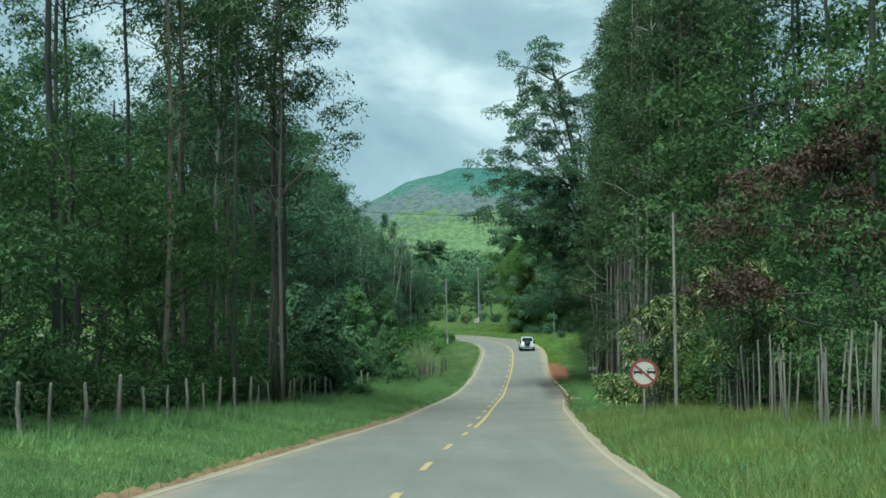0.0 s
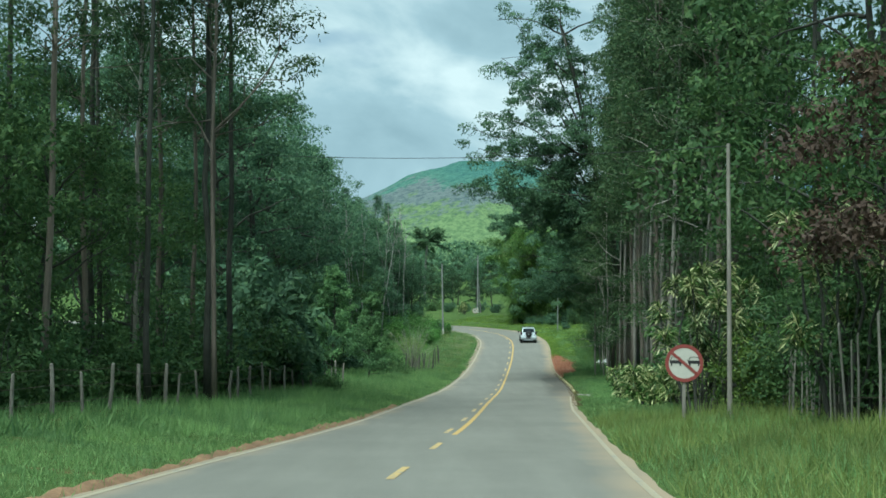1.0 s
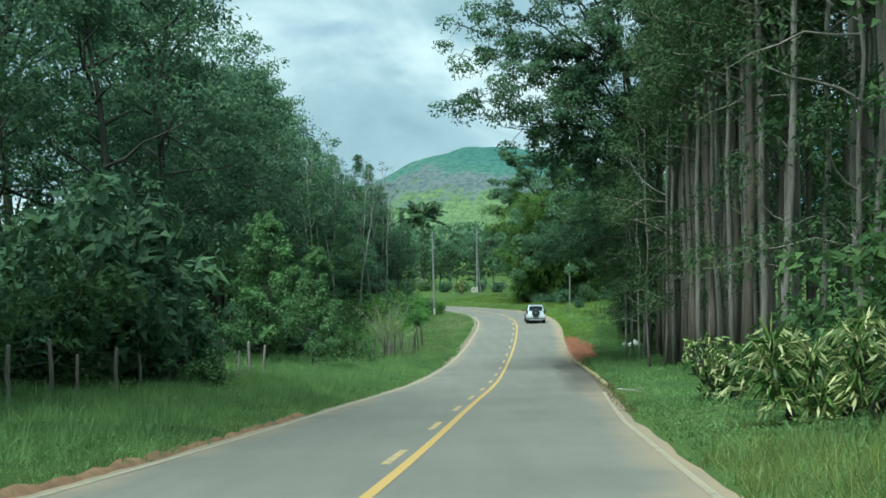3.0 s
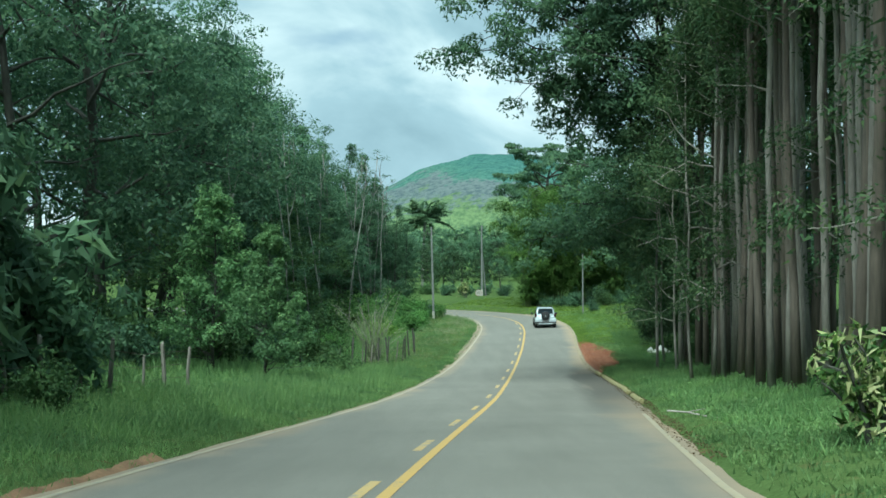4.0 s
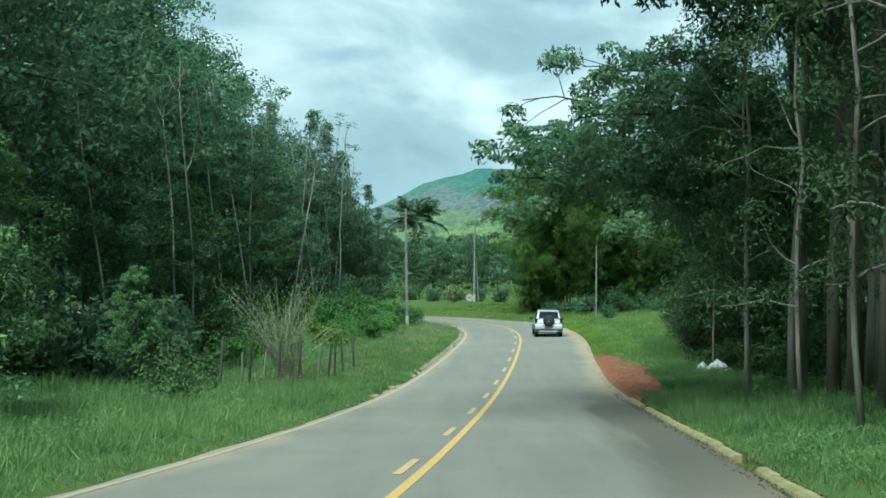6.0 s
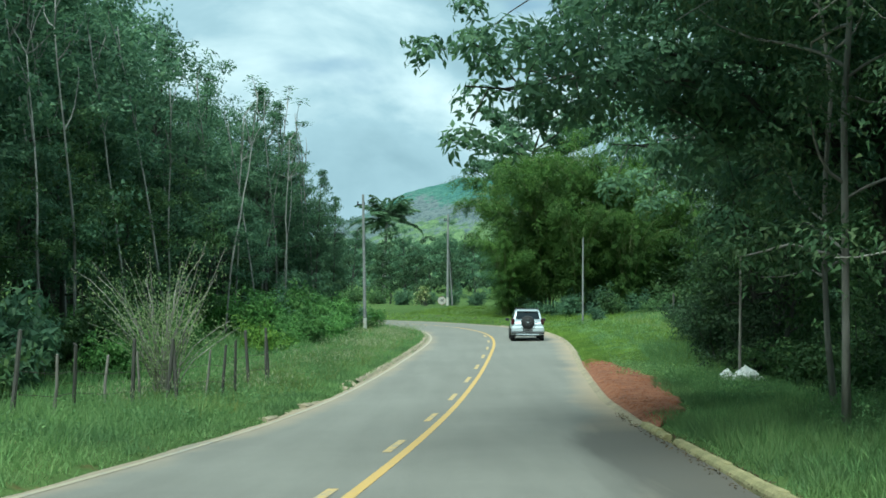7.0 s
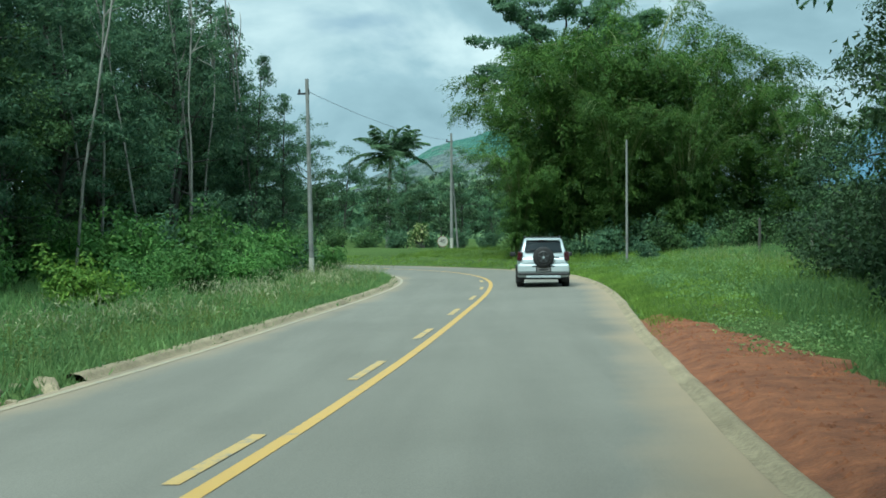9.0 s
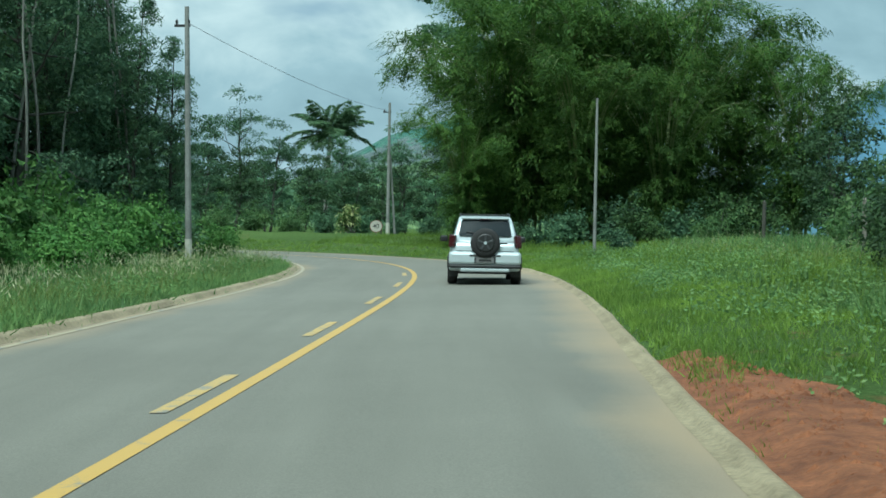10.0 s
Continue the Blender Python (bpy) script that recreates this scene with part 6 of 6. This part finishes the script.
def sack(x, y, s, mat, seed, label, tall=0.8, name="rubbish_sack"):
    """A slumped, creased bag with a gathered neck."""
    bm = bmesh.new()
    bmesh.ops.create_icosphere(bm, subdivisions=4, radius=0.5)
    off = Vector((seed * 3.7, seed * 1.9, 0))
    for v in bm.verts:
        p = v.co.copy()
        k = 0.26 * noise.noise(p * 2.2 + off)
        k -= 0.16 * (1 - abs(noise.noise(p * 4.5 + off)) * 2.2)
        k -= 0.07 * (1 - abs(noise.noise(p * 10 + off)) * 2.2)
        v.co = p * (1 + k)
        up = max(0.0, v.co.z - 0.12)
        v.co.x *= 1 - 1.15 * up
        v.co.y *= 1 - 1.15 * up
        v.co.z = max(v.co.z, -0.3)
        if v.co.z < -0.12:
            v.co.x *= 1.12
            v.co.y *= 1.12
    me = bpy.data.meshes.new(name)
    bm.to_mesh(me)
    bm.free()
    me.materials.append(mat)
    ob = new(name, me)
    ob.matrix_basis = pose(x, y, gz(x, y) + 0.27 * s * tall + 0.02, 0, 0, seed * 70) @ Matrix.Diagonal((s * 1.2, s, s * tall, 1))
    tagged(ob, label, "rubbish sack", "sacks beside the post")


sack(13.5, 111.1, 0.52, MAT_BAG, 1.0, "crumpled greyish-white sack slumped in tall grass", 1.0)
sack(14.12, 111.35, 0.72, MAT_BAG, 2.3, "large crumpled off-white sack lying against the post", 0.95)
sack(14.52, 111.2, 0.36, MAT_BAG, 3.1, "small white bag beside larger sacks", 1.0)
sack(13.75, 110.9, 0.4, MAT_BAG, 5.4, "small white bag beside larger sacks", 0.8)
sack(14.45, 110.85, 0.36, MAT_BAG_DARK, 4.2, "small dark plastic bag beside white sacks")


# ---- the striped cane plants and thicket by the sign ----
_rng = np.random.default_rng(5)
_h1 = [(_rng.uniform(-1.0, 1.0), _rng.uniform(-0.7, 0.7), z) for z in (1.7, 2.0, 2.3, 2.6, 2.9, 3.1, 3.3, 3.5, 3.7, 3.2, 2.2, 2.7, 3.0, 3.6)]
place("drac", lambda: dracaena(7, _h1), 7.3, 41.6, 1.0)
place("drac", None, 8.3, 43.2, 1.1, None, 80)
_h2 = [(_rng.uniform(-0.9, 0.9), _rng.uniform(-0.8, 0.8), z) for z in (0.5, 0.7, 0.9, 1.1, 0.6, 0.8, 1.0, 0.7, 1.2, 0.5)]
place("drac_low", lambda: dracaena(8, _h2, "low spreading plant with cream-edged leaf rosettes"), 7.4, 49.5, 1.2)
place("drac_low", None, 7.9, 47.5, 1.1, None, 100)
place("croton", lambda: shrub(145, 1.8, 0.65, 1100, 0.17, LEAF_STRIPE, "variegated_bush", "low bush with long cream-variegated drooping leaves", "bushes by the sign", 0.0, 0.3), 7.55, 56.2, 1.0)
place("drac", None, 8.4, 33.5, 1.15, None, 140)
place("citrus", lambda: shrub(141, 3.3, 1.5, 4200, 0.11, LEAF_CITRUS, "leafy_bush", "tall leafy bush with glossy yellow-green leaves", "bushes by the sign", 0.2), 8.6, 40.5, 0.95)
place("bronze", lambda: broadleaf(150, 8.2, 3.2, 17000, 0.12, LEAF_RED, 0.22, label="small tree with dull bronze-red foliage", group="bronze trees"), 9.2, 29.5, 1.0)
place("thorn", lambda: shrub(142, 4.4, 2.0, 4600, 0.11, LEAF_MID, "roadside_bush", "tall loose roadside bush with small leaves", "bushes by the sign"), 9.0, 34, 1.0)
place("thorn", None, 8.8, 26.5, 1.0, None, 77)
place("thorn", None, 9.2, 22.5, 1.0, None, 190)
place("thorn", None, 9.3, 38, 0.95, None, 270)


_h3 = [(_rng.uniform(-0.5, 0.5), _rng.uniform(-0.3, 0.3), z) for z in (0.5, 0.8, 1.1, 0.7)]
place("drac_small", lambda: dracaena(9, _h3, "small pale-leaved rosette plant beside speed sign"), 3.6, 181.5, 1.5)


def fallen_log():
    g = Geo().tube([(0, 0, 0.1), (0.5, -0.5, 0.16), (0.9, -1.1, 0.14), (1.6, -1.7, 0.1)], [0.045, 0.04, 0.03, 0.015], 7)
    g.tube([(0.5, -0.5, 0.16), (1.1, -0.4, 0.3)], [0.03, 0.012], 5)
    ob = part("fallen_branch", g, MAT_BARK_PALE)
    ob.matrix_basis = pose(6.9, 66.6, gz(7.2, 66) + 0.0) @ Matrix.Diagonal((0.62, 0.8, 0.42, 1))
    tagged(ob, "dry pale fallen branch lying on grass", "branch")


fallen_log()


def leaf_litter(st0, st1, d0, d1, n, seed):
    rng = np.random.default_rng(seed)
    pts = []
    for _ in range(n):
        x, y, z, _a = on_road(rng.uniform(st0, st1), d1 - (d1 - d0) * rng.uniform(0, 1) ** 2.2)
        pts.append((x, y, z + 0.012 + rng.uniform(0, 0.02)))
    d = rng.normal(size=(n, 3))
    d[:, 2] *= 0.15
    g = Geo().leaves(pts, d, rng.uniform(0.025, 0.06, n), rng.uniform(0.01, 0.024, n), rng)
    tagged(part("leaf_litter", g, LEAF_LITTER), "fallen brown leaves gathered along the road edge", "leaf litter", kind="stuff")


leaf_litter(58, 101, 3.38, 3.85, 5200, 61)


# ---- the silver hatchback ----
def rounded_section(w, z0, z1, top_w, n=5, r=0.10):
    """Half-rounded box outline in (x, z), symmetric, counter-clockwise."""
    pts = []
    corners = [(w, z0, 0.08), (top_w, z1, r), (-top_w, z1, r), (-w, z0, 0.08)]
    for i, (cx, cz, rr) in enumerate(corners):
        px, pz, _ = corners[i - 1]
        nx, nz, _ = corners[(i + 1) % 4]
        a = np.array([px - cx, pz - cz])
        b = np.array([nx - cx, nz - cz])
        a, b = a / np.linalg.norm(a), b / np.linalg.norm(b)
        p0, p1, p2 = np.array([cx, cz]) + a * rr, np.array([cx, cz]), np.array([cx, cz]) + b * rr
        for t in np.linspace(0, 1, n):
            pts.append((1 - t) ** 2 * p0 + 2 * t * (1 - t) * p1 + t * t * p2)
    return np.array(pts)


def loft(g, stations):
    """stations: (y, outline); skins them and closes both ends."""
    n = len(stations[0][1])
    v = np.concatenate([np.stack([o[:, 0], np.full(n, y), o[:, 1]], axis=1) for y, o in stations])
    fs = [(i * n + j, (i + 1) * n + j, (i + 1) * n + (j + 1) % n, i * n + (j + 1) % n) for i in range(len(stations) - 1) for j in range(n)]
    k = (len(stations) - 1) * n
    fs += [tuple(range(n)), tuple(k + j for j in range(n))[::-1]]
    return g.add(v, fs)


def wheel(parent, x, y, r=0.315, w=0.22):
    g = Geo()
    n = 28
    a = np.linspace(0, 2 * np.pi, n, endpoint=False)
    prof = [(-w / 2, r * 0.66), (-w / 2, r * 0.93), (-w * 0.36, r), (w * 0.36, r), (w / 2, r * 0.93), (w / 2, r * 0.66)]
    v = [(px, rr * math.cos(t), rr * math.sin(t)) for px, rr in prof for t in a]
    g.add(v, [(i * n + j, i * n + (j + 1) % n, (i + 1) * n + (j + 1) % n, (i + 1) * n + j) for i in range(5) for j in range(n)])
    t = part("wheel", Geo().tube([(-w * 0.3, 0, 0), (w * 0.3, 0, 0)], r * 0.67, 24), MAT_RIM, parent, smooth=False)
    t.matrix_basis = pose(x, y, r)
    part("tyre", g, MAT_RUBBER, t, "black rubber tyre", True)
    for s in range(5):
        b = Geo().box(0.03, 0.07, r * 0.6, (math.copysign(w * 0.34, x), 0, r * 0.3), bevel=0.008)
        sp = part("spoke", b, MAT_RIM, t)
        sp.matrix_basis = pose(0, 0, 0, s * 72, 0, 0)


def hatchback(x, y, rz):
    ob = thing("car", "silver hatchback with spare wheel on its tailgate", "car", at=pose(x, y, on_road(y, 1.7)[2] + 0.002, 0, 0, rz))
    W = 0.82
    body = Geo()
    st = []
    for yy, w, z0, z1 in [(-1.93, 0.70, 0.42, 0.86), (-1.90, 0.77, 0.36, 0.93), (-1.80, 0.81, 0.31, 0.98), (-1.3, 0.835, 0.29, 0.99), (0.2, 0.835, 0.29, 0.97), (1.0, 0.825, 0.29, 0.95), (1.6, 0.79, 0.30, 0.84), (1.95, 0.70, 0.33, 0.70), (2.02, 0.60, 0.38, 0.60)]:
        st.append((yy, rounded_section(w, z0, z1, w - 0.05, 5, 0.09)))
    loft(body, st)
    part("body", body, MAT_SILVER, ob, "silver painted lower body", True)
    cab = Geo()
    st = []
    for yy, wb, z1, wt in [(-1.82, 0.76, 1.02, 0.72), (-1.705, 0.77, 1.25, 0.66), (-1.58, 0.775, 1.51, 0.60), (-1.40, 0.78, 1.555, 0.585), (-0.6, 0.785, 1.575, 0.585), (0.15, 0.785, 1.55, 0.575), (0.55, 0.78, 1.36, 0.60), (1.05, 0.76, 0.99, 0.70)]:
        st.append((yy, rounded_section(wb, 0.90, z1, wt, 5, 0.07)))
    loft(cab, st)
    part("cabin", cab, MAT_SILVER, ob, "silver painted roof and pillars", True)

    def rear(z):
        return float(np.interp(z, [0.98, 1.02, 1.51], [-1.86, -1.83, -1.60])) - 0.02

    def pane(pts, name, mat, label="", thick=0.012, push=(0, -1, 0)):
        a = np.array(pts, float)
        b = a - np.array(push) * thick
        n = len(a)
        return part(name, Geo().add(np.vstack([a, b]), [tuple(range(n)), tuple(range(2 * n - 1, n - 1, -1))] + [(i, n + i, n + (i + 1) % n, (i + 1) % n) for i in range(n)]), mat, ob, label)

    pane([(sx, rear(z) - 0.006, z) for sx, z in ((-0.60, 1.13), (-0.56, 1.105), (0.56, 1.105), (0.60, 1.13), (0.545, 1.43), (0.51, 1.465), (-0.51, 1.465), (-0.545, 1.43))], "rear_window", MAT_GLASS_DARK, "dark tinted rear window")
    for s in (-1, 1):
        q = [(-1.45, 1.06), (-0.55, 1.03), (-0.55, 1.44), (-1.30, 1.43)]
        q2 = [(-0.45, 1.03), (0.62, 1.02), (0.15, 1.44), (-0.45, 1.45)]
        for k in (q, q2):
            pts = [(s * (0.787 - (z - 0.95) * 0.30 + 0.012), yy, z) for yy, z in k]
            pane(pts if s > 0 else pts[::-1], "side_window", MAT_GLASS_DARK, "", 0.012, (s, 0, 0))
        lamp = Geo().box(0.16, 0.13, 0.30, (s * 0.735, -1.85, 0.98), Euler((radians(-9), 0, radians(s * 24))).to_matrix(), 0.035)
        tl = part("tail_light", lamp, MAT_RED_LENS, ob, "dark red tail light")
        part("lamp_lens", Geo().box(0.08, 0.02, 0.08, (s * 0.70, -1.925, 0.91), bevel=0.008), MAT_BLACK, tl)
        mir = Geo().box(0.19, 0.10, 0.15, (s * 0.95, 0.42, 1.02), Euler((0, 0, radians(s * -14))).to_matrix(), 0.04)
        part("side_mirror", mir, MAT_BLACK, ob, "black side mirror")
        rail = Geo().tube([(s * 0.56, -1.35, 1.54), (s * 0.565, -1.25, 1.60), (s * 0.565, -0.3, 1.62), (s * 0.56, 0.15, 1.60), (s * 0.555, 0.25, 1.53)], 0.022, 6)
        part("roof_rail", rail, MAT_BLACK, ob)
        part("wheel_arch", Geo().box(0.06, 0.82, 0.30, (s * 0.825, -1.28, 0.50), bevel=0.03), MAT_BLACK, ob)
        part("wheel_arch", Geo().box(0.06, 0.82, 0.30, (s * 0.815, 1.18, 0.50), bevel=0.03), MAT_BLACK, ob)
        part("mud_flap", Geo().box(0.20, 0.02, 0.20, (s * 0.70, -1.62, 0.27), bevel=0.004), MAT_BLACK, ob)
        for yy in (-1.28, 1.18):
            wheel(ob, s * 0.73, yy)
    for yy in (-0.95, -0.1):
        part("roof_bar", Geo().box(1.14, 0.05, 0.02, (0, yy, 1.60), bevel=0.006), MAT_BLACK, ob)
    part("roof_spoiler", Geo().box(1.08, 0.20, 0.045, (0, -1.60, 1.515), Euler((radians(8), 0, 0)).to_matrix(), 0.018), MAT_SILVER, ob)
    part("brake_light", Geo().box(0.26, 0.02, 0.022, (0, -1.70, 1.49), bevel=0.004), MAT_RED_LENS, ob)
    part("tailgate_seam", Geo().box(1.30, 0.02, 0.014, (0, -1.925, 0.765), bevel=0.004), MAT_BLACK, ob)
    part("tailgate_handle", Geo().box(0.16, 0.03, 0.05, (0.42, -1.885, 0.94), bevel=0.012), MAT_BLACK, ob)
    part("rear_wiper", Geo().tube([(0.02, rear(1.10) - 0.03, 1.10), (-0.20, rear(1.17) - 0.03, 1.17), (-0.42, rear(1.20) - 0.03, 1.20)], 0.011, 5), MAT_BLACK, ob)
    part("recess_arch", Geo().box(0.72, 0.05, 0.05, (0, -1.985, 0.665), bevel=0.02), MAT_BLACK, ob)
    part("rear_bumper", Geo().box(1.64, 0.20, 0.30, (0, -1.90, 0.60), bevel=0.07), MAT_SILVER, ob)
    part("bumper_skirt", Geo().box(1.62, 0.19, 0.08, (0, -1.92, 0.42), bevel=0.03), MAT_BLACK, ob, "black lower bumper")
    part("bumper_bar", Geo().box(1.12, 0.12, 0.10, (0, -1.94, 0.345), bevel=0.03), MAT_SILVER, ob, "bright bumper strip")
    part("rear_axle", Geo().tube([(-0.62, -1.28, 0.30), (0.62, -1.28, 0.30)], 0.05, 8), MAT_BLACK, ob)
    part("plate_recess", Geo().box(0.52, 0.03, 0.17, (0, -1.985, 0.575), bevel=0.02), MAT_BLACK, ob)
    pl = part("number_plate", Geo().box(0.40, 0.012, 0.12, (0, -2.004, 0.565), bevel=0.004), MAT_PLATE, ob)
    part("plate_mark", Geo().box(0.28, 0.004, 0.045, (0, -2.013, 0.56)), MAT_BLACK, pl)
    part("exhaust", Geo().tube([(-0.35, -1.95, 0.31), (-0.35, -1.5, 0.33)], 0.032, 10), MAT_RIM, ob)
    part("underbody", Geo().box(1.30, 3.4, 0.12, (0, 0, 0.30), bevel=0.03), MAT_BLACK, ob)
    sw = part("spare_wheel", Geo().tube([(0, -1.86, 0), (0, -2.04, 0), (0, -2.06, 0)], [0.22, 0.22, 0.18], 28), MAT_BLACK, ob, "black covered spare wheel")
    g = Geo()
    n = 32
    a = np.linspace(0, 2 * np.pi, n, endpoint=False)
    prof = [(-1.86, 0.22), (-1.86, 0.29), (-1.90, 0.335), (-2.00, 0.335), (-2.045, 0.31), (-2.05, 0.22)]
    g.add([(rr * math.cos(t), py, rr * math.sin(t)) for py, rr in prof for t in a], [(i * n + j, i * n + (j + 1) % n, (i + 1) * n + (j + 1) % n, (i + 1) * n + j) for i in range(5) for j in range(n)])
    part("tyre", g, MAT_RUBBER, sw, "black rubber tyre", True)
    for s in range(5):
        b = part("spoke", Geo().box(0.045, 0.012, 0.16, (0, -2.062, 0.10), bevel=0.004), MAT_DARKRIM, sw)
        b.matrix_basis = pose(0, 0, 0, 0, s * 72, 0)
    part("hub_badge", Geo().tube([(0, -2.055, 0), (0, -2.075, 0)], 0.035, 14), MAT_SILVER, sw)
    sw.location.z = 0.95
    part("spare_carrier", Geo().tube([(0.10, -1.90, 0.90), (0.52, -1.88, 0.84), (0.60, -1.84, 0.84)], 0.03, 7), MAT_BLACK, ob)
    return ob


hatchback(9.45, 138.7, -1.0)
